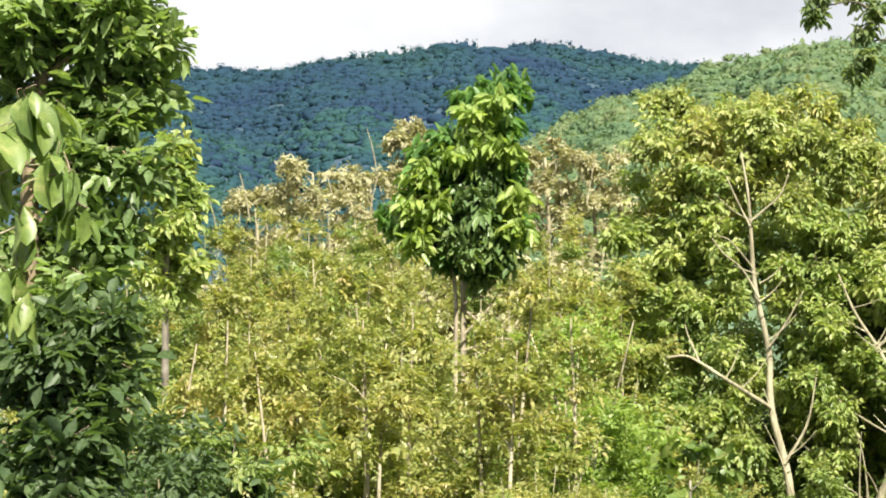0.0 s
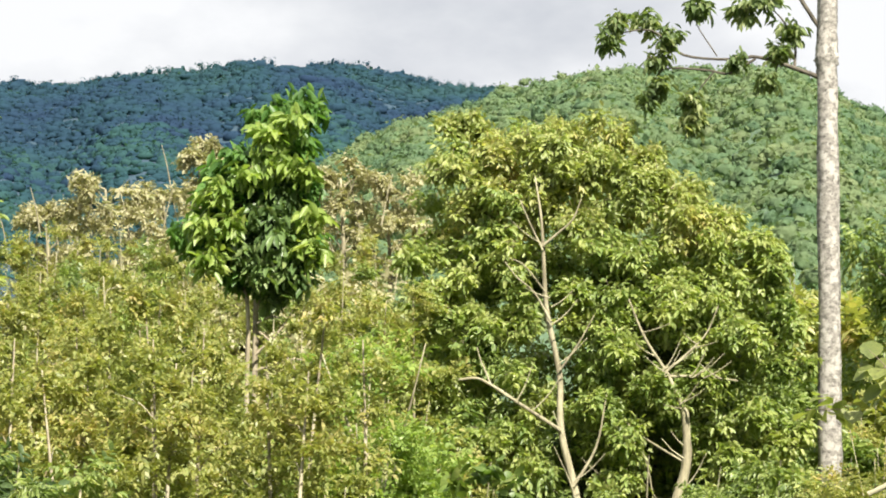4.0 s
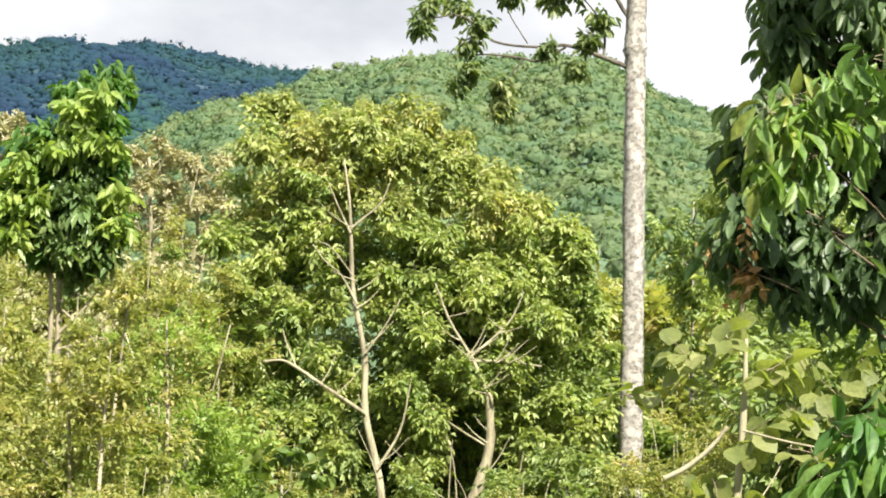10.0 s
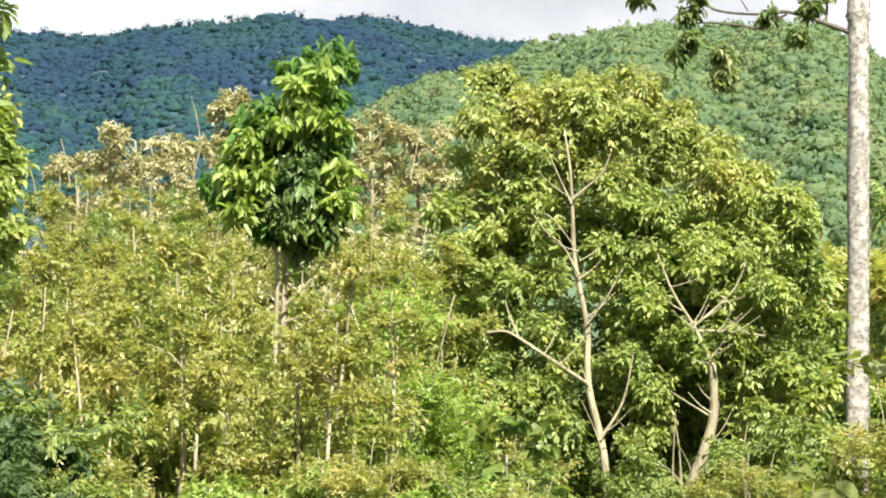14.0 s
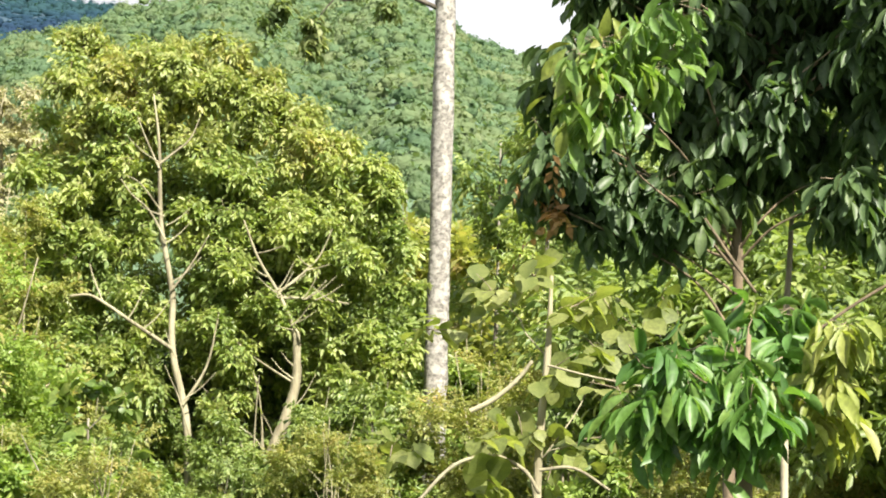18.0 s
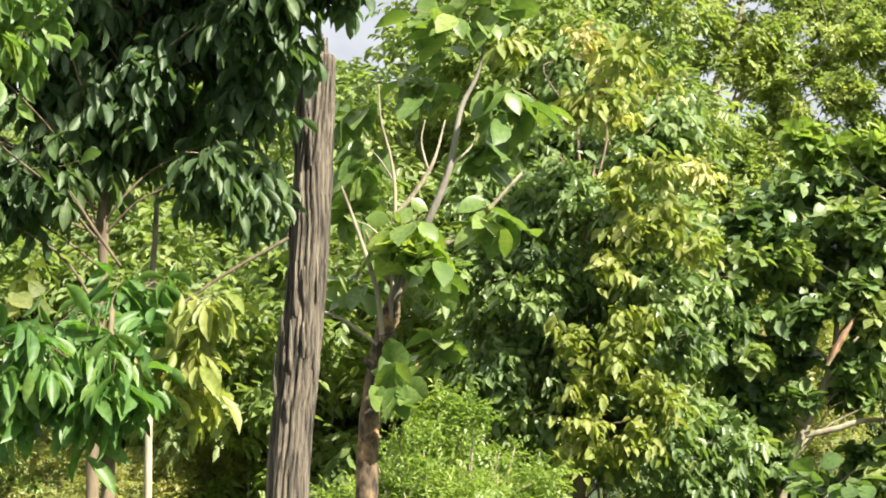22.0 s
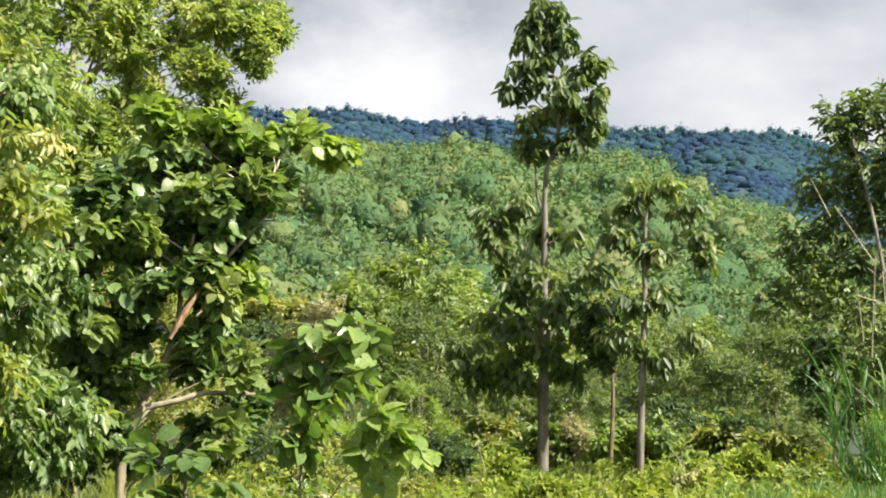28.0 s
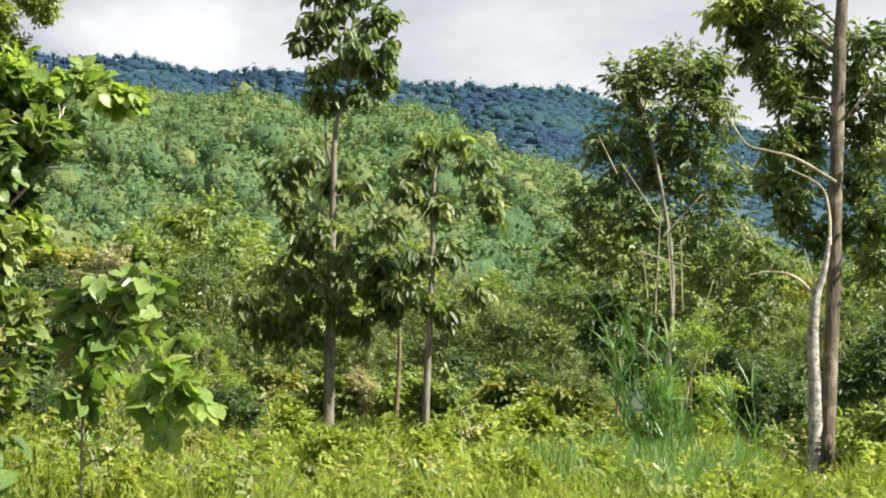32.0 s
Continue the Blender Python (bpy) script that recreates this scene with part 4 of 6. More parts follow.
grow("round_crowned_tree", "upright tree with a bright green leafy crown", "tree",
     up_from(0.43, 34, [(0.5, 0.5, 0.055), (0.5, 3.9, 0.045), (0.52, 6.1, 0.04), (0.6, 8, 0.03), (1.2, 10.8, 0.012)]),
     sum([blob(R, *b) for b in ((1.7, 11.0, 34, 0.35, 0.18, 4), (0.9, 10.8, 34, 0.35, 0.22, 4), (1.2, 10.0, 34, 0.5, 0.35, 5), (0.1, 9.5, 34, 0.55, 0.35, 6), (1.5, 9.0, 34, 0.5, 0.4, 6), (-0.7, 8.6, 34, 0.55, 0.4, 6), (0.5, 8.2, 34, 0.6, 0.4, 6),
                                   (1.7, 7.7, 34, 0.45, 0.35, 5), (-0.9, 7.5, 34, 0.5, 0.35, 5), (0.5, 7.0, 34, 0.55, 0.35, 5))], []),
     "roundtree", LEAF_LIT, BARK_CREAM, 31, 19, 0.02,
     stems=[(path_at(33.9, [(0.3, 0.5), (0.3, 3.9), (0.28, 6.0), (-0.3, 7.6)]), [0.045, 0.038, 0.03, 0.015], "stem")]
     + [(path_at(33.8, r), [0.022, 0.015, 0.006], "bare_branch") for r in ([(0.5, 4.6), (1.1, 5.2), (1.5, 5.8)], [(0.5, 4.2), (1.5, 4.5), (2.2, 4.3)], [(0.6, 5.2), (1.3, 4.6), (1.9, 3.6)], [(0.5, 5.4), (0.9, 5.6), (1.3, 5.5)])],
     # Darker leaf inside the crown, so the shade there is in the colour.
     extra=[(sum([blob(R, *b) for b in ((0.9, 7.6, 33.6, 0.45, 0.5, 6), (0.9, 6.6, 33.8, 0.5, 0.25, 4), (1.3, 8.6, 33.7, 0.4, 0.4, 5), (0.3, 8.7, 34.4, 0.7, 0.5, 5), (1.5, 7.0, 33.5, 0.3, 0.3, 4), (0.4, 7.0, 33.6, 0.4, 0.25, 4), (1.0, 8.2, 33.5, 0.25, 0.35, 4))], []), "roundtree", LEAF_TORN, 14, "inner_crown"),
            # Brighter leaf on the outer clumps stands in for sun on them.
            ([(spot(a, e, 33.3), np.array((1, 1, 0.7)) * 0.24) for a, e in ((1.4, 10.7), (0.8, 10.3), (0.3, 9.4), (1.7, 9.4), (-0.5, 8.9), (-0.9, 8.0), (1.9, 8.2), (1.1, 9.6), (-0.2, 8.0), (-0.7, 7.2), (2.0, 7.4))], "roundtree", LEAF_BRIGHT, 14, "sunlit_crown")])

# ---- the broad tree with the forked pale trunk ----
FD = 34.2
def crown_fill(n):
    rng = np.random.default_rng(410)
    out = []
    while len(out) < n:
        az, el = rng.uniform(4.9, 14.3), rng.uniform(0.4, 10.6)
        if el < np.interp(az, (4.7, 5.5, 6.4, 8.6, 10.8, 12.0, 13.4, 14.4), (8.0, 10.1, 10.5, 10.3, 9.5, 8.6, 7.4, 5.9)):
            out.append((spot(az, el, rng.uniform(33.0, 34.6)), np.array((1, 1, 0.8)) * rng.uniform(0.3, 0.5)))
    return out


def fork_twigs(n):
    """Short pale side twigs off the limbs of the broad tree."""
    rng = np.random.default_rng(411)
    lines = ([(8.42, 2.63), (6.57, 3.85)], [(8.38, 4.1), (7.97, 7.8)], [(11.2, 4.0), (12.2, 5.1)], [(11.6, 3.0), (10.4, 5.4)], [(11.2, 4.0), (12.9, 3.9)], [(8.8, 0.8), (8.42, 3.0)], [(11.6, 0.6), (11.5, 3.0)])
    out = []
    for _ in range(n):
        (a0, e0), (a1, e1) = lines[int(rng.integers(len(lines)))]
        q = rng.uniform()
        a, e, side, up = a0 + (a1 - a0) * q, e0 + (e1 - e0) * q, rng.choice((-1, 1)) * rng.uniform(0.3, 0.9), rng.uniform(0.1, 0.9)
        out.append((path_at(31.35, [(a, e), (a + side * 0.5, e + up * 0.4), (a + side, e + up)]), [0.011, 0.008, 0.004], "twig"))
    return out


def under_stems(n):
    """Thin pale stems standing between the two trunks."""
    rng = np.random.default_rng(412)
    out = []
    for _ in range(n):
        a, top, lean = rng.uniform(8.9, 13.6), rng.uniform(0.4, 3.0), rng.normal() * 1.1
        out.append((path_at(rng.uniform(30.9, 32.6), [(a, -3.0), (a + lean * 0.1 + rng.normal() * 0.1, (top - 3.0) * 0.6), (a + lean * 0.5, top * 0.7 - 0.4), (a + lean, top)]), [0.016, 0.013, 0.01, 0.004], "stem", BARK_PALE))
    return out


def trunk_sprays(n):
    """Small leaf masses close round the pale trunk and its limbs."""
    rng = np.random.default_rng(413)
    out = []
    while len(out) < n:
        az, el = rng.uniform(5.2, 12.4), rng.uniform(2.6, 8.8)
        off = abs(az - np.interp(el, (2.6, 4.1, 5.9, 7.9), (8.41, 8.38, 8.06, 7.97)))
        if off > 0.3:
            out.append((spot(az, el, rng.uniform(32.0, 32.7)), np.array((1, 1, 0.75)) * rng.uniform(0.2, 0.34)))
    return out


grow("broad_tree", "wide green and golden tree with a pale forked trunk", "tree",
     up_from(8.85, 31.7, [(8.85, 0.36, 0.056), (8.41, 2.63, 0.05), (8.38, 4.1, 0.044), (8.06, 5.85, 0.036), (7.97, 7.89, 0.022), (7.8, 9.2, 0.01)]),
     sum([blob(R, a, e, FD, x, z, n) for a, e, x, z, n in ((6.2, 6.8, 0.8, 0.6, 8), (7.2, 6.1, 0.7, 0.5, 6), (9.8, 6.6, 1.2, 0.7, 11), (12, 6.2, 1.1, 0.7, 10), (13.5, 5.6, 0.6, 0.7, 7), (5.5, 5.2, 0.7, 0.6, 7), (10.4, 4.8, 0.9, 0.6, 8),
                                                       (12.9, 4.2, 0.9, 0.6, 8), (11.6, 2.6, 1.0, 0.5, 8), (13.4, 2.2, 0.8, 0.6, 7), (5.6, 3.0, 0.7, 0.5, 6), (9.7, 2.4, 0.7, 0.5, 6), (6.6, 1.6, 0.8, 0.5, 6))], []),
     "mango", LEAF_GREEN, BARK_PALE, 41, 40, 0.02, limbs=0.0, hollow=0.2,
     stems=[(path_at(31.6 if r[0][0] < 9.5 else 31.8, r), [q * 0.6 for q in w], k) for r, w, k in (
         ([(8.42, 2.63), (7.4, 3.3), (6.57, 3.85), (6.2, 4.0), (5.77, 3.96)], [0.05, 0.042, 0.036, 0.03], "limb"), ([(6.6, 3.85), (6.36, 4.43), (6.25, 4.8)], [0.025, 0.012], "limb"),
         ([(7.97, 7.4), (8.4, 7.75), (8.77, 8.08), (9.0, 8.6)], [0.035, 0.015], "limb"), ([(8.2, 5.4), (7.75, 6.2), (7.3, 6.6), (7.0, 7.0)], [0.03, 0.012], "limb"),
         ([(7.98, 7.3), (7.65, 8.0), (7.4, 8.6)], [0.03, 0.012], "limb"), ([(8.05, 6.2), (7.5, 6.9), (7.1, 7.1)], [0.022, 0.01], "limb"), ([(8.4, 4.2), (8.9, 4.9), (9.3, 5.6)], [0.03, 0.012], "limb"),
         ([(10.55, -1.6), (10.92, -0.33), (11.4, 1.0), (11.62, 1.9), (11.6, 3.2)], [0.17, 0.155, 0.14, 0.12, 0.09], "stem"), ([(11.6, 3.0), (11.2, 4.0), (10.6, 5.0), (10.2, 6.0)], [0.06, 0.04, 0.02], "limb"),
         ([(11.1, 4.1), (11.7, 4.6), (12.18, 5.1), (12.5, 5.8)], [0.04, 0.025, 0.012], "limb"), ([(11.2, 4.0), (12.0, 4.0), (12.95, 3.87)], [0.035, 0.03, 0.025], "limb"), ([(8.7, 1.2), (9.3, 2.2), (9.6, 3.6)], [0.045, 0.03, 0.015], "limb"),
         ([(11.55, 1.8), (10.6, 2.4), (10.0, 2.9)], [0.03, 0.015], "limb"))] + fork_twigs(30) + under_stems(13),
     # Upper leaves are golden; their brighter tone also puts sun into the colour.
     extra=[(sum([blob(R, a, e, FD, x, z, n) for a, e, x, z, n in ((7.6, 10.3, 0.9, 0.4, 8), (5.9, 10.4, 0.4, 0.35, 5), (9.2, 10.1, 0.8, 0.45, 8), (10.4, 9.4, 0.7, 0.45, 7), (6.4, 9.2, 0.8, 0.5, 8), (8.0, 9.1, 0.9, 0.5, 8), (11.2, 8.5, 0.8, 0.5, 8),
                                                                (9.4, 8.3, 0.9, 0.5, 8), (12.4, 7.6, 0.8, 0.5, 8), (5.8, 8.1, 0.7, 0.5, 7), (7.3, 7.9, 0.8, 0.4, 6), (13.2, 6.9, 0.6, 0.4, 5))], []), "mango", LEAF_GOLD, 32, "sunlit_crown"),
            # Front clumps take a lighter leaf, sunlight painted in by tone.
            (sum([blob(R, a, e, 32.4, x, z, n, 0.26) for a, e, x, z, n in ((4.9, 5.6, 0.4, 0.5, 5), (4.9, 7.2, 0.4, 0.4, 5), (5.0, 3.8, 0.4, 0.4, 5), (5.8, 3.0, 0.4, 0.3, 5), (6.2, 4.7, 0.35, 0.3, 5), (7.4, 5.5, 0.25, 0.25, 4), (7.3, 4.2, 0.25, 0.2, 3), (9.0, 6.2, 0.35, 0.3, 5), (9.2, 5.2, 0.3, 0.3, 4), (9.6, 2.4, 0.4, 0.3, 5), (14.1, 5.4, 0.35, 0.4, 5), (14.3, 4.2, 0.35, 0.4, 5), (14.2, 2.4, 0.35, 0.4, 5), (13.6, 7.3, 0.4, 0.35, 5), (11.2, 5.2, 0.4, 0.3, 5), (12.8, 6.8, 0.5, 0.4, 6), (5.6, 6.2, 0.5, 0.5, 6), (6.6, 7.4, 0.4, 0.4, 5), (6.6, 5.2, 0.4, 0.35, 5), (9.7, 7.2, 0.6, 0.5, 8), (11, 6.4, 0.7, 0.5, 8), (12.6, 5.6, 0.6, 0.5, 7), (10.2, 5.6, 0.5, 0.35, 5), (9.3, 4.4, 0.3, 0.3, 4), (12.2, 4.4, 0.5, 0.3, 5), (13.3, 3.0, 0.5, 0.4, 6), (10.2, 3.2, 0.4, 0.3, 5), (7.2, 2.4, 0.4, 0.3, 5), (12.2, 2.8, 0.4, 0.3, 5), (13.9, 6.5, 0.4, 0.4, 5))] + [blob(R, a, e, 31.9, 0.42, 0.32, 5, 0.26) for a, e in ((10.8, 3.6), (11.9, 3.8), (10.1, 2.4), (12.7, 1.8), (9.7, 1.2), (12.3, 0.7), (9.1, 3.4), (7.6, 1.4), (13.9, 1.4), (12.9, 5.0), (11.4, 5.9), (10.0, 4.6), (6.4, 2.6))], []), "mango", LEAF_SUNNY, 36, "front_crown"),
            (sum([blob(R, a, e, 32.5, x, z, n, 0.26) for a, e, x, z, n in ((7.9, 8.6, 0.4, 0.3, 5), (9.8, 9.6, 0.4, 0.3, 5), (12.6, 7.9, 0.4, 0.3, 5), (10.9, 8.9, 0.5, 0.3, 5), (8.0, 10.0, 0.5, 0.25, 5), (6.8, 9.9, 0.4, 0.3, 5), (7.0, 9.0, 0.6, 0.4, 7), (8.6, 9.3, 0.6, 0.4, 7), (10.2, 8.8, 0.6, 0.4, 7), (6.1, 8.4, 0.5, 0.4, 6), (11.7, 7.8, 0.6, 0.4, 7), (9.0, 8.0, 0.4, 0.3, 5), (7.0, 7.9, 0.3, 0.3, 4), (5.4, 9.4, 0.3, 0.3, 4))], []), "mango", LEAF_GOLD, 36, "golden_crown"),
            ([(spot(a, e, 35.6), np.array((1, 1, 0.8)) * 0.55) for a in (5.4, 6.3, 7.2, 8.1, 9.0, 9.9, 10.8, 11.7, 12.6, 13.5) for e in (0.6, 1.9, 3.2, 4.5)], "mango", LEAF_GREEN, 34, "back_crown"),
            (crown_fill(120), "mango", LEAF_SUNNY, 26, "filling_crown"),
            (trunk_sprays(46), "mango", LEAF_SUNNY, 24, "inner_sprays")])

grow("broad_leaf_bush", "low bush with large dull green leaves", "bush", up_from(6.3, 24.5, [(6.3, -1.5, 0.02), (6.3, 0.8, 0.012)]),
     [(spot(a, e, 24.5), np.array((1, 1, 0.7)) * 0.24) for a, e in ((5.7, 1.4), (6.4, 1.7), (7.0, 1.1), (6.0, 0.6), (6.8, 0.3), (6.3, -0.4), (7.2, -0.2))], "teak", LEAF_TEAK, BARK_GREY, 415, 6, 0.008)

sapling("slender yellow-green tree behind the white trunk", 18.2, 39, 10.3, 390, LEAF_SUNNY, BARK_GREY, 0.2, "mid", 0.75, 22, 34, 0.3, 0.06)
sapling("slender green tree beside the white trunk", 16.9, 42, 8.2, 391, LEAF_GREEN, BARK_GREY, 0.2, "mid", 0.9, 20, 34, 0.25, 0.06)

# ---- tall white trunk ----
grow("tall_white_tree", "tall tree with a straight whitish blotched trunk", "tree",
     up_from(15.2, 34, [(15.2, 0.9, 0.185), (15.28, 3.5, 0.172), (15.36, 8, 0.16), (15.42, 11.4, 0.155), (15.43, 12.0, 0.185), (15.44, 12.5, 0.16), (15.5, 14.5, 0.145), (15.5, 20, 0.1)]),
     [(spot(a, e, 34 + o), np.array((1, 1, 0.85)) * r) for a, e, r, o in ((9.8, 12.75, 0.2, 0), (10.0, 13.2, 0.18, 0), (10.8, 13.2, 0.25, 0.2), (11.3, 12.7, 0.28, 0), (11.0, 12.2, 0.22, 0), (11.1, 11.6, 0.2, 0), (10.8, 11.2, 0.15, 0), (12.0, 11.1, 0.22, 0), (11.9, 10.6, 0.15, 0),
                                                             (12.1, 13.5, 0.25, 0), (13.4, 13.4, 0.3, 0), (13.9, 13.6, 0.3, 0), (14.5, 12.8, 0.28, 0), (14.2, 12.3, 0.2, 0), (13.9, 11.6, 0.16, 0), (13.1, 12.1, 0.12, 0), 
                                                             (13, 17, 1.0, 0), (17, 18, 1.0, 0), (15, 20, 1.2, 0), (12.5, 14.8, 0.6, 0))],
     "darkhang", LEAF_SHADE, BARK_WHITE, 42, 21, 0.022, limbs=0.0, hollow=0.3, sides=18,
     stems=[(path_at(34, r), [q * 0.6 for q in w], "limb", BARK_DARK) for r, w in (([(15.4, 11.5), (14.4, 11.9), (13.6, 12.15), (13.08, 12.1), (11.73, 12.25), (10.9, 12.9), (9.8, 12.8)], [0.07, 0.05, 0.04, 0.03, 0.012]),
                                              ([(13.6, 12.1), (12.9, 11.75), (12.3, 11.85), (11.2, 11.9), (10.9, 11.4)], [0.035, 0.03, 0.012]), ([(12.5, 11.8), (12.1, 11.3), (11.95, 10.7)], [0.022, 0.01]),
                                              ([(14.6, 11.85), (14.6, 12.5), (14.2, 13.2), (13.6, 13.6)], [0.04, 0.025, 0.012]), ([(15.4, 12.6), (14.9, 13.4), (14.2, 14.6), (13, 17)], [0.06, 0.05, 0.02]), ([(15.4, 14), (16, 16), (17, 18)], [0.06, 0.02]), ([(12.6, 12.2), (12.1, 13.0), (12.0, 13.6)], [0.02, 0.008]), ([(14.2, 12.0), (14.0, 11.5)], [0.014, 0.006]))])

# ---- pale broad leaves by the dark canopy ----
stand(0.0, -0.14, 1.65)
grow("teak_shrub", "straggly shrub with large pale olive leaves", "shrub",
     up_from(17.75, 15, [(17.75, -0.7, 0.03), (18.0, 2.6, 0.025), (18.1, 4.7, 0.012)]),
     [(spot(a, e, 15 + o), np.array((1, 1, 0.8)) * 0.22) for a, e, o in ((17.7, 4.7, 0), (16.6, 4.1, 0.5), (15.4, 3.3, 1), (18.6, 3.9, 0), (19.4, 4.2, 0.6), (21.2, 3.9, 2), (18.1, 2.3, 0), (19.8, 1.8, 0), (16.7, 0.5, -0.5), (14.0, 0.3, 0), (20.3, 3.0, 1), (17.2, 1.2, 0),
                                                                 (18.9, 0.5, 0), (19.2, 2.9, 0.4), (16.4, -0.5, 0), (18.0, -0.6, 0.5))],
     "teak", LEAF_PALE, BARK_PALE, 43, 2, 0.006, singles=95,
     stems=[(path_at(14.5, r), [q * 0.6 for q in w], "branch") for r, w in (([(14.6, -1.2), (15.6, -0.2), (16.6, 0.05), (17.4, -0.3), (17.8, -0.9)], [0.02, 0.022, 0.02]), ([(17.8, -0.3), (18.7, -0.25), (19.6, -0.8)], [0.02, 0.016]), ([(16.0, 1.2), (16.6, 1.5), (17.2, 2.0), (17.6, 2.5)], [0.03, 0.026, 0.02]),
                                                  ([(18.0, 2.4), (19.2, 2.1), (20.8, 1.8)], [0.014, 0.012, 0.008]))])

# ---- dark canopy ----
grow("canopy_tree", "shaded tree with dense drooping dark leaves", "tree",
     up_from(22.6, 11, [(22.6, -0.8, 0.032), (22.7, 2, 0.029), (22.85, 4.2, 0.027), (22.9, 6.5, 0.025), (23.5, 9, 0.028), (24.5, 14, 0.03), (25.5, 22, 0.02)]),
     sum([blob(R, a, e, 11 + o, x, z, n, 0.17) for a, e, x, z, n, o in ((19.0, 9.7, 0.3, 0.22, 5, 0), (20.3, 10.7, 0.45, 0.3, 7, 0), (22.8, 11.4, 0.5, 0.4, 8, 0), (25.3, 11.6, 0.5, 0.45, 8, 0), (27.1, 11.6, 0.3, 0.4, 5, -0.3), (21, 8.6, 0.5, 0.36, 8, 0), (18.9, 7.6, 0.32, 0.2, 5, 0),
                                                                    (23.2, 8.8, 0.55, 0.4, 8, 0), (25.5, 8.7, 0.5, 0.4, 6, 0), (26.6, 8.7, 0.2, 0.35, 3, -0.2), (19.5, 6.7, 0.32, 0.18, 5, 0), (21.2, 6.8, 0.4, 0.2, 6, 0), (25.6, 6.8, 0.36, 0.26, 3, 0), (26.7, 6.5, 0.12, 0.18, 3, 0),
                                                                    # The clumps at 15.8 and 41 degrees up are unseen,
                                                                    # added for shade.
                                                                    (27.5, 15.8, 1.0, 0.5, 12, 0), (20.6, 13.0, 0.45, 0.3, 8, 0), (22.4, 13.3, 0.45, 0.3, 8, 0), (19.3, 12.3, 0.22, 0.2, 5, 0), (22.5, 10.2, 0.5, 0.32, 8, 0.2), (24.4, 10.2, 0.5, 0.32, 8, 0.2), (22.2, 7.6, 0.45, 0.3, 4, 0.2), (24.4, 7.8, 0.45, 0.3, 7, 0.2), (43, 41, 1.0, 0.5, 19, -3.4), (24.2, 12.9, 0.5, 0.3, 8, 0), (26.2, 12.8, 0.5, 0.3, 8, 0), (27.2, 10.6, 0.25, 0.25, 5, -0.4), (28.8, 12.4, 0.25, 0.25, 5, -0.4), (27.6, 12.6, 0.4, 0.4, 6, -0.4), (18.3, 7.2, 0.2, 0.15, 4, 0), (18.9, 6.4, 0.2, 0.14, 3, 0), (26.2, 6.4, 0.2, 0.12, 3, 0), (20.4, 6.4, 0.25, 0.12, 3, 0))], []),
     "canopy", LEAF_CANOPY, BARK_BROWN, 44, 13, 0.008, singles=260,
     # The last stem only carries that added, unseen overhang.
     stems=[(path_at(10.7, r), w, "stem", BARK_CREAM if r[0][1] == -2 else BARK_BROWN) for r, w in (([(24.0, -2, 0.4), (24.05, 2.9, 0.5), (24.2, 5.4, 0.6), (24.3, 7.4, 0.7)], [0.021, 0.018, 0.014, 0.009]), ([(27.6, 5.0), (26.0, 4.1), (24.7, 3.2)], [0.009, 0.007]), ([(22.0, 6.2), (22.8, 5.0), (23.3, 4.3)], [0.008, 0.008]), ([(25.0, 17), (30, 27), (36, 35, -1.5), (43, 41, -3)], [0.03, 0.025, 0.02, 0.01]))],
     # Upper-left sprays look sunlit through their brighter leaf colour.
     extra=[([(spot(a, e, 10.05), np.array((1, 1, 0.6)) * r) for a, e, r in ((19.2, 10.9, 0.16), (18.9, 10.2, 0.14), (20.4, 11.3, 0.16), (21.4, 11.6, 0.16), (19.8, 9.4, 0.12), (18.5, 9.4, 0.12), (20.0, 10.4, 0.16), (21.2, 10.6, 0.16), (19.2, 8.8, 0.12), (20.8, 9.8, 0.12))], "canopy", LEAF_SPRAY, 4, "sunlit_leaves"),
            ([(spot(a, e, 10.15), np.array((0.13, 0.13, 0.05))) for a, e in ((19.4, 10.6),)], "canopy", LEAF_YELLOW, 3, "yellow_leaves"),
            ([(spot(a, 6.55, 10.8), np.array((0.06, 0.06, 0.02))) for a in (18.0,)], "tiny", LEAF_RUST, 4, "rust_leaves")])
grow("leafy_shrub", "shrub with bright green to yellow drooping leaves", "shrub",
     up_from(23.0, 9.4, [(23.0, -1, 0.03), (23.0, 1.5, 0.02), (23.1, 3.2, 0.01)]),
     [(spot(a, e, 9.4 + o), np.array((1, 1, 0.7)) * 0.15) for a, e, o in ((20.3, 1.3, 0), (20.9, 2.4, 0), (21.8, 1.6, -0.1), (22.7, 2.6, 0), (23.2, 1.2, -0.2), (24.0, 2.8, 0), (22.0, 3.0, 0.2), (23.2, 3.6, 0.2), (24.4, 3.6, 0.2), (22.5, 0.8, -0.1), (21.0, 0.9, 0))],
     "spray", LEAF_LIT, BARK_BROWN, 45, 4, 0.006, singles=90,
     extra=[([(spot(a, e, 9.25), np.array((1, 1, 0.7)) * 0.13) for a, e in ((20.4, 1.5), (21.6, 1.9), (22.9, 2.2), (22.6, 1.0), (23.4, 1.6), (21.2, 2.6))], "spray", LEAF_LIT, 4, "bright_leaves"),
            ([(spot(a, e, 9.3), np.array((1, 1, 0.8)) * 0.13) for a, e in ((25.0, 3.0), (25.4, 2.2), (24.9, 1.2), (25.5, 3.6), (24.3, 1.6))], "spray", LEAF_YELLOW, 4, "yellow_leaves")])

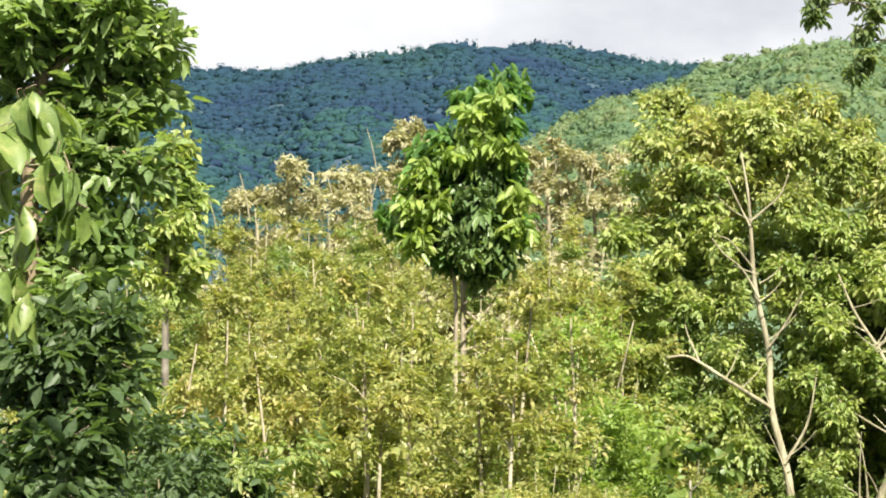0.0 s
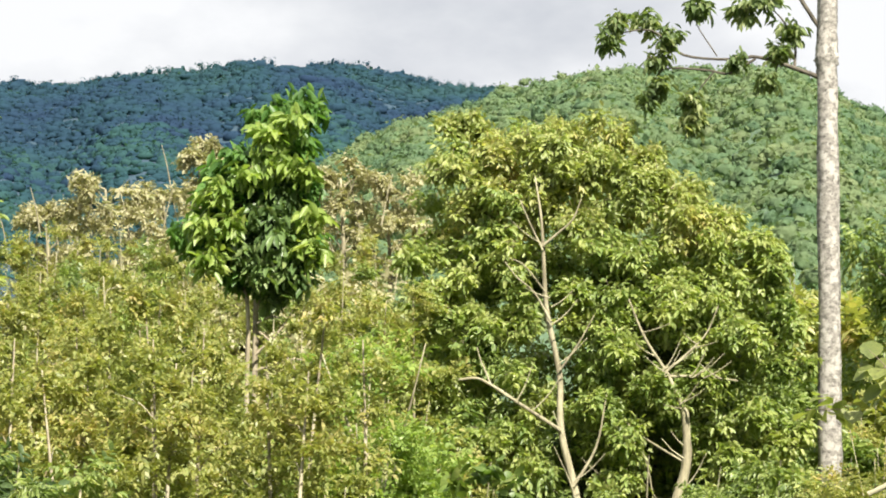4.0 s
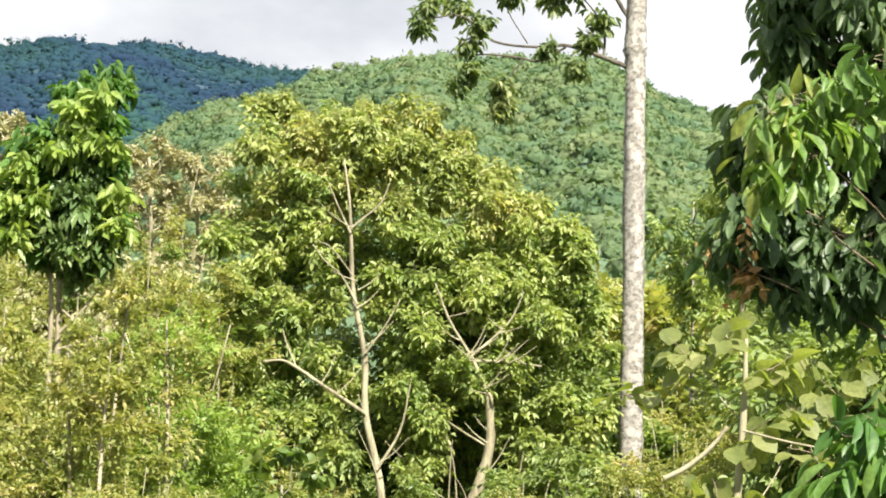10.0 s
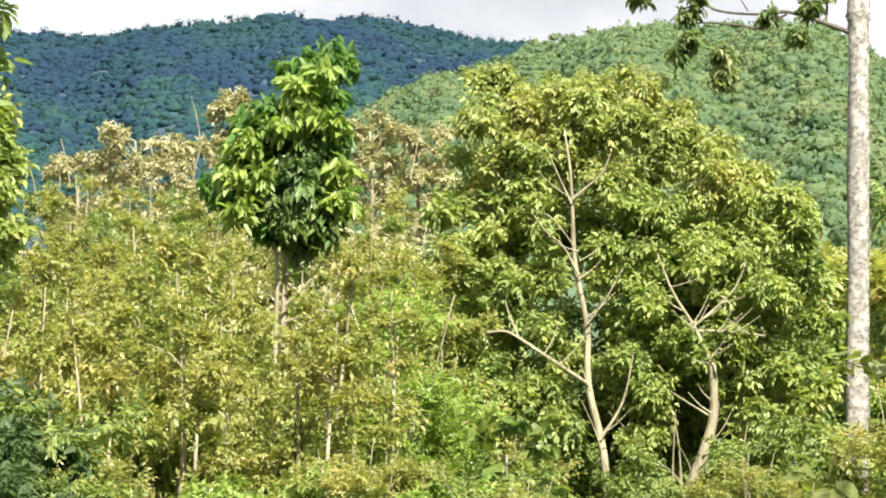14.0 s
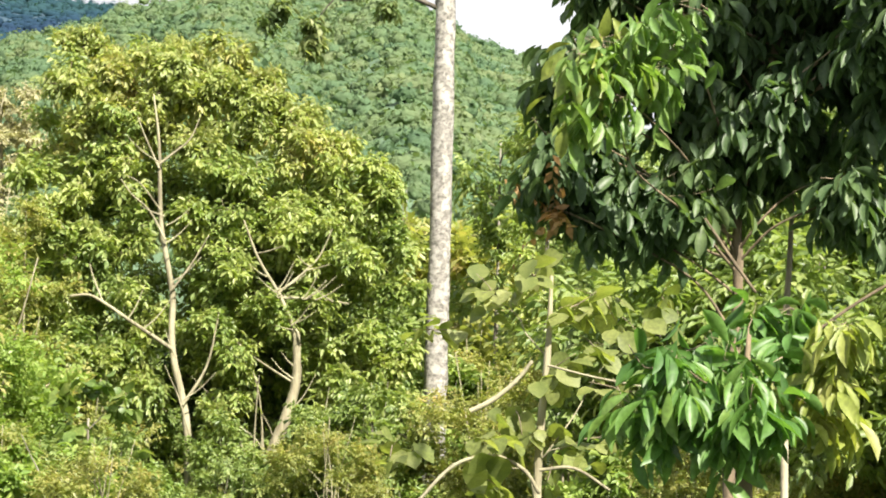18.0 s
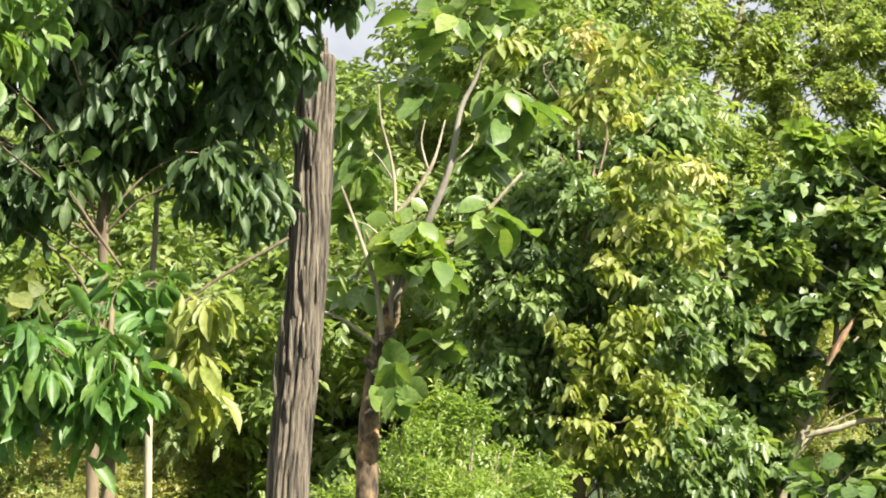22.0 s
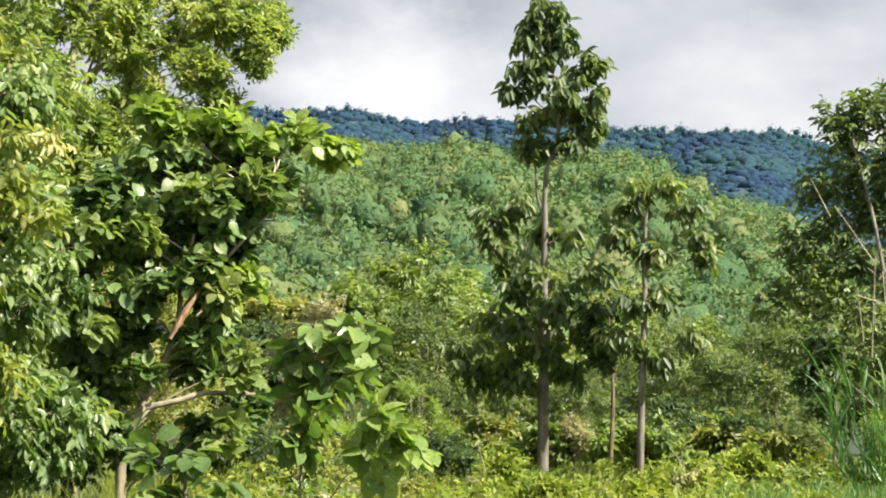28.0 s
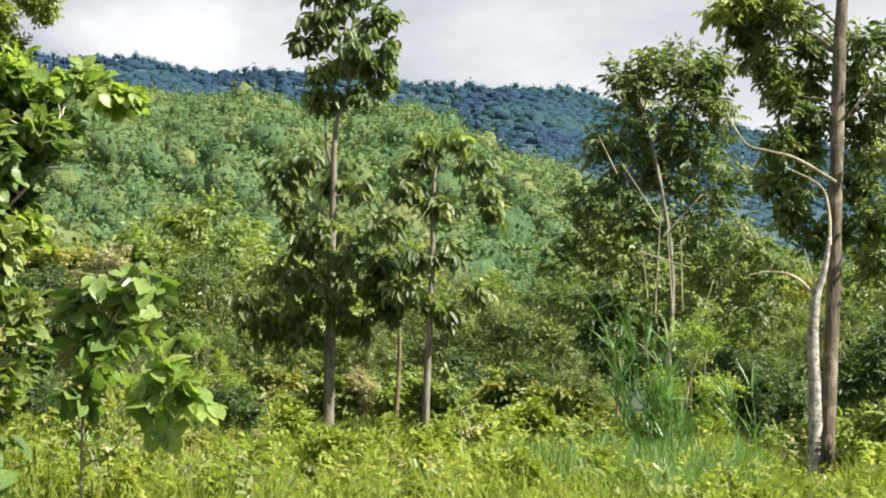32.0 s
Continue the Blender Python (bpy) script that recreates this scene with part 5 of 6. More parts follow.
# ---- furrowed dead trunk ----
stand(0.04, -0.10, 1.66)
def dead_trunk():
    rng = np.random.default_rng(46)
    pts = path_at(12, [(27.3, -4), (27.46, -1.45), (27.75, 1.5), (28.03, 4.36), (28.22, 7.5), (28.32, 9.66)])
    base = pts[0].copy()
    base[2] = ground_at(base[0], base[1]) - 0.05
    pts[0] = base + (pts[1] - base) * 0.02
    root = thing("dead_trunk", base, "standing dead trunk with deeply furrowed grey-brown bark", "tree trunk")
    b = Bag()
    tube(b, pts - base, [0.118, 0.108, 0.104, 0.1, 0.096, 0.09], 144, rng, 0.01, 16, flutes=21, depth=0.24)
    part("trunk", b.mesh("trunk", BARK_DEAD, smooth=True), root)
    for i in range(9):
        a = rng.uniform(0, 6.28)
        o = np.array((math.cos(a), math.sin(a), 0)) * 0.06
        b = Bag()
        tube(b, np.array([pts[-1] + o - (0, 0, 0.15), pts[-1] + o * 1.05 + np.array((0, 0, rng.uniform(0.02, 0.12)))]) - base, [0.02, 0.005], 6, rng, 0.1, 3)
        part("splinter", b.mesh("splinter", BARK_DEAD), root)
    for s in range(34):
        a, h = rng.uniform(0, 6.28), rng.uniform(0.3, 0.98)
        c = smooth_path(pts, 8)
        p = c[int(h * (len(c) - 1))] - base
        o = np.array((math.cos(a), math.sin(a), 0)) * (0.12 - 0.02 * h)
        b = Bag()
        tube(b, np.array([p + o, p + o * 1.06 + (0, 0, 0.07), p + o * 1.02 + (0, 0, rng.uniform(0.12, 0.3))]), [0.008, 0.014, 0.005], 6, rng, 0.2, 3)
        part("bark_strip", b.mesh("bark_strip", BARK_DEAD), root)


dead_trunk()

# ---- knobby tree ----
grow("knobby_tree", "pruned tree with a knobby brown trunk and big round leaves", "tree",
     up_from(29.5, 13.5, [(29.5, -1.5, 0.068), (29.7, 1.15, 0.058), (29.95, 2.4, 0.05), (30.1, 2.85, 0.066), (30.3, 3.5, 0.04)]),
     [(spot(a, e, 13.5 + o), np.array((1, 1, 0.8)) * r) for a, e, r, o in ((31.0, 4.3, 0.2, -0.3), (30.5, 5.2, 0.14, -0.2), (29.4, 7, 0.14, 0.2), (31.8, 10.6, 0.2, 0), (33.2, 8.5, 0.22, 0), (32.6, 7.2, 0.14, 0.2), (32.9, 10.9, 0.22, 0), (29.2, 5.8, 0.12, 0.3), (28.9, 8.2, 0.1, 0.3), (31.3, 2.2, 0.1, 0.4), (29.3, 3.9, 0.1, 0.3), (32.8, 5.6, 0.12, -0.2), (30.3, 1.3, 0.05, -0.3), (31.1, 8.9, 0.12, 0.2))],
     "broad", LEAF_KNOB, BARK_KNOB, 47, 4, 0.012, singles=120, sides=14,
     stems=[(path_at(13.45, r), [q * 0.62 for q in w], "branch", BARK_KNOB if max(w) > 0.047 else BARK_GREY if max(w) > 0.04 else BARK_CREAM) for r, w in (([(30.15, 2.8), (30.3, 5.8), (30.2, 7), (29.95, 8.0), (29.9, 8.9)], [0.024, 0.018, 0.012, 0.005]), ([(30.35, 5.6), (30.8, 6.1), (31.3, 6.9), (31.63, 8.0)], [0.026, 0.026, 0.018, 0.006]),
                                                   ([(30.25, 3.3), (30.7, 4.4), (31.55, 6.25), (31.85, 7.28), (32.05, 8.3), (32.5, 9.2), (32.7, 10.2)], [0.045, 0.038, 0.034, 0.022, 0.008]), ([(30.28, 6.4), (29.9, 7.0), (29.6, 7.3)], [0.012, 0.004]), ([(31.2, 6.6), (31.0, 7.4), (31.1, 8.0)], [0.014, 0.005]), ([(31.7, 6.8), (32.3, 7.3), (32.5, 7.9)], [0.016, 0.005]), ([(30.2, 4.6), (29.7, 5.2), (29.3, 5.4)], [0.014, 0.005]), ([(30.3, 3.4), (31.17, 4.57), (32.13, 5.08), (33.61, 6.6)], [0.035, 0.032, 0.026, 0.014]),
                                                   ([(29.55, 0.3), (29.75, 0.5), (29.85, 0.62)], [0.05, 0.045, 0.02]), ([(29.75, 1.6), (29.55, 1.75), (29.48, 1.85)], [0.05, 0.04, 0.02]), ([(29.9, 2.3), (30.15, 2.4), (30.25, 2.5)], [0.055, 0.045, 0.02]), ([(29.8, 2.2), (29.0, 2.8), (28.32, 3.1)], [0.02, 0.014]), ([(29.95, 2.3), (29.8, 3.6), (29.3, 5.2), (28.9, 6.3)], [0.03, 0.022, 0.012]))],
     extra=[([(spot(30.8, 4.6, 13.2), np.array((0.17, 0.15, 0.14)))], "broad", LEAF_BRIGHT, 6, "young_leaves")])

# ---- creeper-hung thicket ----
VD = 17.3
grow("creeper_thicket", "tall shrub hung all over with leafy creepers", "shrub",
     up_from(35.0, VD, [(35.0, -1.5, 0.05), (35.2, 2, 0.04), (35.3, 5.5, 0.02)]),
     sum([blob(R, a, e, VD + o, x, z, n) for a, e, x, z, n, o in ((33.2, 5.6, 0.5, 0.5, 7, 0.3), (35.2, 5.8, 0.6, 0.45, 7, 0.3), (37, 5.2, 0.5, 0.5, 7, 0), (32.8, 3.3, 0.5, 0.5, 7, 0.2), (34.6, 3.6, 0.6, 0.5, 8, 0), (36.6, 3.4, 0.6, 0.5, 8, 0), (38, 3.2, 0.4, 0.5, 6, 0.3), (33.3, 1.3, 0.6, 0.5, 8, 0.2),
                                                            (35.4, 1.2, 0.6, 0.5, 8, 0), (37.4, 1.2, 0.6, 0.5, 8, 0), (34.2, -0.7, 0.7, 0.5, 8, 0), (36.6, -0.8, 0.7, 0.5, 8, 0), (38.4, -0.6, 0.5, 0.5, 6, 0.3), (34.5, 7.6, 0.6, 0.4, 6, 1.0), (36.5, 7.4, 0.6, 0.45, 7, 0.8), (35.2, 9.2, 0.6, 0.5, 6, 2.5))], []),
     "vine", LEAF_CREEPER, BARK_BROWN, 48, 26, 0.012, hollow=0.35,
     # Yellow leaf colour on these sprays replaces the sun falling on them.
     extra=[([(spot(a, e, VD - 0.6), np.array((1, 1, 0.6)) * r) for a, e, r in ((36.2, 6.3, 0.22), (37.0, 6.8, 0.25), (37.4, 5.6, 0.22), (36.4, 5.2, 0.22), (38.0, 4.8, 0.2), (36.0, 2.0, 0.25), (35.2, 1.2, 0.22), (36.6, 1.2, 0.25), (36.8, 0.0, 0.22), (35.8, -0.4, 0.25), (34.8, 2.4, 0.2), (36.4, 2.8, 0.22), (37.2, 0.9, 0.22), (34.9, -0.6, 0.22), (36.0, 4.2, 0.2), (35.2, 0.2, 0.22), (35.0, 8.4, 0.25), (35.8, 8.6, 0.25), (33.2, 10.0, 0.2), (36.3, 9.6, 0.25))], "vine", LEAF_YELLOW, 12, "sunlit_sprays"),
            ([(spot(a, e, VD - 0.3), np.array((1, 1, 0.8)) * 0.3) for a, e in ((35.6, 3.3), (34.0, 4.6), (37.6, 2.3))], "vine", LEAF_DARK, 10, "dark_creeper"),
            ([(spot(a, e, VD + o), np.array((1, 1, 0.6)) * 0.22) for a, e, o in ((36.0, 9.4, 1.0), (37.2, 8.8, 1.2), (37.6, 7.6, 1.0), (36.2, 8.2, 0.4), (35.4, 10.2, 1.4), (38.2, 6.6, 0.6))], "vine", LEAF_GOLD, 12, "golden_foliage")])
for a, d, s in ((31.6, 15.5, 0.5), (32.6, 15.8, 0.55), (33.6, 16.0, 0.5), (34.4, 15.6, 0.42), (30.6, 16.5, 0.6)):
    plant("feather", a, d, s)

# ---- tall tree behind ----
grow("tall_back_tree", "tall tree with fine pale yellow-green foliage", "tree",
     up_from(38.9, 37, [(38.8, 1, 0.13), (38.89, 5.15, 0.12), (39.1, 6.9, 0.11), (38.7, 8.5, 0.08), (39.4, 10.5, 0.05), (39.5, 13, 0.03)]),
     sum([blob(R, a, e, 38 - o, x, z, n) for o in (0, 2.2) for a, e, x, z, n in ((35.0, 11.6, 1.2, 0.8, 11), (37.5, 11.6, 1.2, 0.8, 11), (40, 11.2, 1.2, 0.8, 11), (42.2, 10.4, 0.9, 0.6, 9), (43.7, 9.7, 0.5, 0.4, 6), (43.3, 8.6, 0.4, 0.35, 4), (41.8, 9.0, 0.8, 0.5, 7), (40.2, 9.0, 0.8, 0.6, 7), (37.6, 9.4, 1.0, 0.7, 8), (35.3, 9.2, 1.0, 0.8, 9),
                                                       (36.6, 7.6, 1.0, 0.6, 8), (40.6, 7.4, 0.9, 0.5, 7), (38.2, 6.0, 1.0, 0.7, 8), (33.6, 8.4, 0.7, 0.8, 6), (37.2, 6.4, 0.9, 0.6, 7), (39.6, 5.6, 0.8, 0.6, 6), (41.6, 6.4, 0.8, 0.5, 6), (42.6, 5.2, 0.7, 0.6, 6), (42.5, 7.6, 0.4, 0.3, 4))], []),
     "fine", LEAF_GREEN, BARK_PALE, 49, 44, 0.03, limbs=0.05, hollow=0.25,
     stems=[(path_at(36.8, r), w, "limb") for r, w in (([(39.1, 6.9), (38.3, 7.6), (37.6, 8.6), (37, 10)], [0.09, 0.06, 0.03]), ([(38.9, 7.8), (40, 9), (41.5, 10)], [0.06, 0.03]), ([(39.0, 6.2), (39.9, 6.8), (40.4, 7.6)], [0.1, 0.07, 0.05]))],
     extra=[(sum([blob(R, a, e, 32.5, x, z, n) for a, e, x, z, n in ((34.6, 10.4, 0.7, 0.5, 7), (36.4, 10.4, 0.7, 0.5, 7), (38.4, 10.3, 0.7, 0.5, 7), (40.3, 9.9, 0.7, 0.45, 7), (42.0, 9.6, 0.6, 0.4, 6), (43.6, 9.4, 0.4, 0.3, 4), (35.6, 8.6, 0.7, 0.5, 7), (37.6, 8.4, 0.7, 0.5, 6), (40.4, 8.3, 0.6, 0.4, 6),
                                                                (42.2, 8.2, 0.5, 0.35, 5), (37.0, 6.6, 0.6, 0.5, 6), (41.4, 6.6, 0.5, 0.4, 5), (38.4, 12.0, 0.8, 0.5, 7), (35.4, 12.2, 0.8, 0.5, 7), (40.8, 11.4, 0.7, 0.4, 6), (38.6, 7.4, 0.6, 0.4, 6), (39.7, 7.0, 0.6, 0.4, 6), (40.6, 6.0, 0.6, 0.4, 6), (38.2, 5.3, 0.6, 0.4, 6), (42.0, 5.6, 0.5, 0.4, 5), (42.9, 6.7, 0.4, 0.3, 5), (39.4, 9.2, 0.6, 0.4, 6), (43.0, 10.0, 0.5, 0.35, 5))], []), "fine", LEAF_SUNNY, 32, "feathery_crown")])

# ---- tree with the torn red wood ----
RD = 20.7
stand(0.06, -0.12, 1.66)
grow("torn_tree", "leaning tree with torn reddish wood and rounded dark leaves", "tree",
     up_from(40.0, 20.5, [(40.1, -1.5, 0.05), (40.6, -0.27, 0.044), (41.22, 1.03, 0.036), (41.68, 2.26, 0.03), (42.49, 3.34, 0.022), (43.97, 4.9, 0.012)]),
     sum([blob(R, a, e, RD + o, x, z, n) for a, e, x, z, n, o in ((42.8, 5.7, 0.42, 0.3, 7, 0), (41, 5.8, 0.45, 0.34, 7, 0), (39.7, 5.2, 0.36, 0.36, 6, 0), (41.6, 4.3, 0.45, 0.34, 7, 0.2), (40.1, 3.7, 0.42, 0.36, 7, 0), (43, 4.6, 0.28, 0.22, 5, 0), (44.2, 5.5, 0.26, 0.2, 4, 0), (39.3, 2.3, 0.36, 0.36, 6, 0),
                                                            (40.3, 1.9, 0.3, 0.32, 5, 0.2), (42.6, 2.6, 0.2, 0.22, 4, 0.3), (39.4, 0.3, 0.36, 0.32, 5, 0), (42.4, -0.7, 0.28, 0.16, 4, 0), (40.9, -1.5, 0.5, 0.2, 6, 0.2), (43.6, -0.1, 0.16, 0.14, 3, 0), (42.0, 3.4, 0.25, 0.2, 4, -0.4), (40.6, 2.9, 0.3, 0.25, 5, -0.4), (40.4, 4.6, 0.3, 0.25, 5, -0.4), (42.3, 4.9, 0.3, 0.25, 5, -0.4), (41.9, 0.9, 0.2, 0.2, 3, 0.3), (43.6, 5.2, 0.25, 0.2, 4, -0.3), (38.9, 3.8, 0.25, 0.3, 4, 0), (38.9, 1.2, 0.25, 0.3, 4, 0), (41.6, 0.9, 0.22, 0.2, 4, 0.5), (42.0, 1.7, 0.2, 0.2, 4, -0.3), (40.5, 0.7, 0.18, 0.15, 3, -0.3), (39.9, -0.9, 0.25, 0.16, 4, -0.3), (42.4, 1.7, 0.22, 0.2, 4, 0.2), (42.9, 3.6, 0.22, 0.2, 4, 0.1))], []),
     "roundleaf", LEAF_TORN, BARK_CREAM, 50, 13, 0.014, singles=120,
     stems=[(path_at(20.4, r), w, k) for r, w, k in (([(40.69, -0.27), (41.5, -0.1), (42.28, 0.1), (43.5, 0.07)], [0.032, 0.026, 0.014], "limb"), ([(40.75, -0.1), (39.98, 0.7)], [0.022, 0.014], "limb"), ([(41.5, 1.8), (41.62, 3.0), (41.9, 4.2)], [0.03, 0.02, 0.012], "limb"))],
     # Sun on the top clumps is given by a brighter leaf colour.
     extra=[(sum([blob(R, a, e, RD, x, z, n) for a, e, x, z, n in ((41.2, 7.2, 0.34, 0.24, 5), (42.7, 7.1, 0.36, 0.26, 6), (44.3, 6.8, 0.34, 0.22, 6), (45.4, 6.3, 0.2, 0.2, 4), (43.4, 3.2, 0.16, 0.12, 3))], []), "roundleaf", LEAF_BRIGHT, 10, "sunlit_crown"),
            # These clumps repeat the crown in a lighter leaf, as if lit.
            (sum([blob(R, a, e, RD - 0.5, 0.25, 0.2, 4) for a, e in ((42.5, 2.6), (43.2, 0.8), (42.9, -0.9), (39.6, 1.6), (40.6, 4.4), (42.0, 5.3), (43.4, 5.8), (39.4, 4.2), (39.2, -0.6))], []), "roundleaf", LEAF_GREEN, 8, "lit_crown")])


def torn_wood():
    rng = np.random.default_rng(51)
    pts = path_at(20.2, [(41.3, 1.5), (41.6, 2.05), (42.05, 2.75)])
    root = [o for o in scene.objects if o.name == "torn_tree"][0]
    b = Bag()
    tube(b, pts - np.array(root.location), [0.014, 0.034, 0.026, 0.006], 12, rng, 0.2, 5)
    part("torn_wood", b.mesh("torn_wood", WOOD_RED), root, "splintered reddish bare wood")


torn_wood()
stand(0.09, -0.14, 1.67)
grow("big_leaf_shrub", "shrub with big glossy bright green leaves", "shrub",
     up_from(44.6, 18, [(44.6, -1.8, 0.011), (44.9, -0.2, 0.01), (45.6, 1.2, 0.007)]),
     [(spot(a, e, 18 + o), np.array((1, 1, 0.75)) * 0.16) for a, e, o in ((44.6, -1.2, -0.1), (44.9, -0.5, -0.1), (44.8, 1.7, 0), (45.5, 1.3, 0), (46.2, 1.8, 0), (45.3, 0.4, 0), (44.6, 0.3, 0.2), (45.9, 0.6, 0.2), (44.5, 1.0, 0.1))],
     "broad", LEAF_KNOB, BARK_PALE, 52, 5, 0.01, singles=80,
     extra=[([(spot(a, e, 17.8), np.array((1, 1, 0.75)) * 0.17) for a, e in ((46.5, -0.4), (47.1, -1.0), (46.1, -1.1), (47.5, -1.4), (46.6, -1.7))], "broad", LEAF_BRIGHT, 5, "young_leaves")])

grow("broad_leaf_bush", "low bush with large dark green leaves in the grass", "bush", up_from(41.6, 15.5, [(41.6, -3.5, 0.02), (41.6, -2.0, 0.012)]),
     [(spot(a, e, 15.5), np.array((1, 1, 0.7)) * 0.13) for a, e in ((40.8, -1.4), (41.6, -1.6), (42.3, -2.2), (40.6, -2.4), (41.5, -2.7), (42.6, -3.1), (40.9, -3.3))], "teak", LEAF_KNOB, BARK_GREY, 416, 3, 0.008)

# ---- open side: slim trees over grass ----
stand(0.10, -0.13, 1.67)
grow("slim_teak", "tall slim tree with tiers of large drooping leaves", "tree",
     up_from(50.87, 40, [(50.87, -2.3, 0.11), (50.9, 0.85, 0.09), (50.93, 3.93, 0.06), (50.98, 5.83, 0.042), (51.3, 6.9, 0.035), (51.0, 9.8, 0.012)]),
     [(spot(a, e, 40 + o), np.array((1, 1, 0.85)) * r * (1.3 if e < 5 else 1.08)) for a, e, r, o in ((50.9, 10.2, 0.22, 0), (51.2, 9.9, 0.25, 0.2), (50.6, 9.8, 0.22, 0), (51.2, 9.4, 0.3, 0.3), (50.5, 9.3, 0.25, 0), (52.1, 8.7, 0.28, 0), (50.3, 8.6, 0.22, 0), (52.3, 7.9, 0.25, 0), (51.5, 7.9, 0.3, -0.3), (52.2, 7.0, 0.22, 0), (51.0, 6.6, 0.26, 0.3), (50.9, 4.4, 0.2, 0.3), (49.5, 4.3, 0.2, 0), (50.6, 3.3, 0.25, -0.5), (51.2, 2.4, 0.32, -0.5), (50.4, 1.9, 0.32, -0.5), (51.1, 1.2, 0.32, -0.5), (50.2, 0.5, 0.3, -0.3), (51.6, 0.7, 0.3, 0), (49.2, 0.6, 0.4, 0.3), (50.1, 3.4, 0.3, 0), (50.9, 2.0, 0.4, 0.4), (51.4, 9.4, 0.3, 0), (51.0, 8.8, 0.32, 0), (50.7, 8.3, 0.25, 0), (51.7, 8.3, 0.36, 0), (50.1, 8.0, 0.2, 0), (52.0, 7.5, 0.34, 0), (51.2, 7.6, 0.3, 0.3), (50.6, 7.2, 0.3, 0), (51.6, 6.7, 0.28, 0), (50.5, 6.5, 0.25, 0), (49.7, 4.7, 0.3, 0), (50.3, 5.0, 0.2, 0), (49.8, 3.9, 0.32, 0), (51.6, 4.3, 0.25, 0),
                                                             (50.3, 2.8, 0.38, 0), (51.4, 2.7, 0.45, 0.3), (49.6, 2.0, 0.42, 0), (51.9, 1.7, 0.42, 0), (50.6, 1.4, 0.4, 0.3), (48.8, 1.3, 0.45, 0), (52.3, 3.3, 0.26, 0), (49.9, 0.8, 0.35, 0))],
     "hang", LEAF_SHADE, BARK_GREY, 53, 17, 0.014, limbs=0.25, hollow=0.2, stems=[(path_at(40, [(50.95, 4.6), (50.75, 5.2), (50.7, 6.0)]), [0.03, 0.02], "branch")])
grow("slim_teak", "slender tree with dark drooping leaves and a yellowish top", "tree",
     up_from(53.4, 38.5, [(53.4, -1.2, 0.065), (53.52, 2.2, 0.05), (53.57, 4.7, 0.03), (53.9, 5.6, 0.015)]),
     [(spot(a, e, 38.5), np.array((1, 1, 0.8)) * r) for a, e, r in ((53.3, 5.0, 0.3), (54.6, 4.9, 0.3), (55.0, 4.2, 0.22), (55.1, 3.7, 0.15), (52.9, 4.2, 0.3), (53.7, 3.8, 0.32), (52.3, 3.3, 0.3), (53.2, 2.5, 0.32), (54.0, 2.6, 0.22), (54.7, 1.6, 0.25), (53.9, 1.0, 0.25), (52.7, 1.6, 0.3), (53.3, 1.4, 0.2))],
     "hang", LEAF_SHADE, BARK_GREY, 54, 16, 0.012, hollow=0.35,
     extra=[([(spot(54.0, 5.55, 38.5), np.array((0.35, 0.3, 0.16))), (spot(53.4, 5.5, 38.5), np.array((0.2, 0.2, 0.12)))], "hang", LEAF_GREEN, 12, "young_leaves")])
sapling("thin dark-stemmed sapling in the grass", 52.56, 39.5, 2.6, 380, LEAF_DARK, BARK_BROWN, 0.0, "mid", 0.45, 7, 20, 0.65, 0.045)
sapling("thin dark-stemmed sapling in the grass", 58.2, 38, 1.8, 381, LEAF_DARK, BARK_BROWN, 0.0, "mid", 0.5, 7, 22, 0.55, 0.04)
grow("broken_tree", "shaggy tree with snapped pale sticks hanging in its crown", "tree",
     up_from(59.54, 42, [(59.54, -1.7, 0.07), (59.74, 1.8, 0.055), (59.43, 4.3, 0.035), (58.9, 6.5, 0.015)]),
     [(spot(a, e, 42.5), np.array((1, 1, 0.8)) * r * 1.6) for a, e, r in ((60.9, 6.4, 0.4), (61.2, 4.6, 0.4), (57.4, 4.0, 0.36), (60.8, 7.4, 0.3), (58.6, 7.1, 0.36), (59.3, 7.3, 0.36), (60.4, 7.0, 0.36), (59.9, 5.6, 0.4), (58.7, 5.6, 0.4), (59.8, 4.4, 0.4), (58.5, 4.4, 0.36), (60.0, 2.8, 0.45), (59.2, 1.0, 0.45), (62.4, 2.2, 0.45), (61.9, 1.2, 0.45), (58.6, 6.7, 0.36), (59.9, 7.5, 0.4), (59.3, 6.1, 0.45), (60.2, 6.3, 0.45), (58.0, 5.4, 0.36), (59.2, 4.9, 0.36), (60.5, 5.2, 0.4), (57.8, 3.2, 0.45), (57.1, 2.5, 0.45), (58.6, 2.1, 0.5), (60.7, 3.7, 0.45), (61.7, 3.0, 0.45), (61.0, 2.1, 0.45), (58.2, 0.9, 0.5), (60.2, 0.8, 0.55), (58.8, 3.4, 0.36), (57.6, 1.2, 0.45))],
     "mid", LEAF_SHADE, BARK_GREY, 55, 50, 0.02,
     stems=[(path_at(41.4, r), [0.016, 0.009], "broken_stick", BARK_PALE) for r in ([(59.3, 1.0), (59.42, 3.6)], [(59.75, 0.9), (59.6, 3.2)], [(60.0, 1.1), (59.95, 2.9)], [(59.1, 1.4), (58.95, 2.8)], [(58.9, 2.6), (60.2, 2.2)], [(59.5, 3.0), (60.5, 4.1)], [(59.4, 3.4), (58.4, 4.9)], [(58.3, 4.6), (57.8, 5.6)], [(60.3, 0.4), (60.8, 1.9)], [(58.4, 0.2), (58.1, 1.7)])])
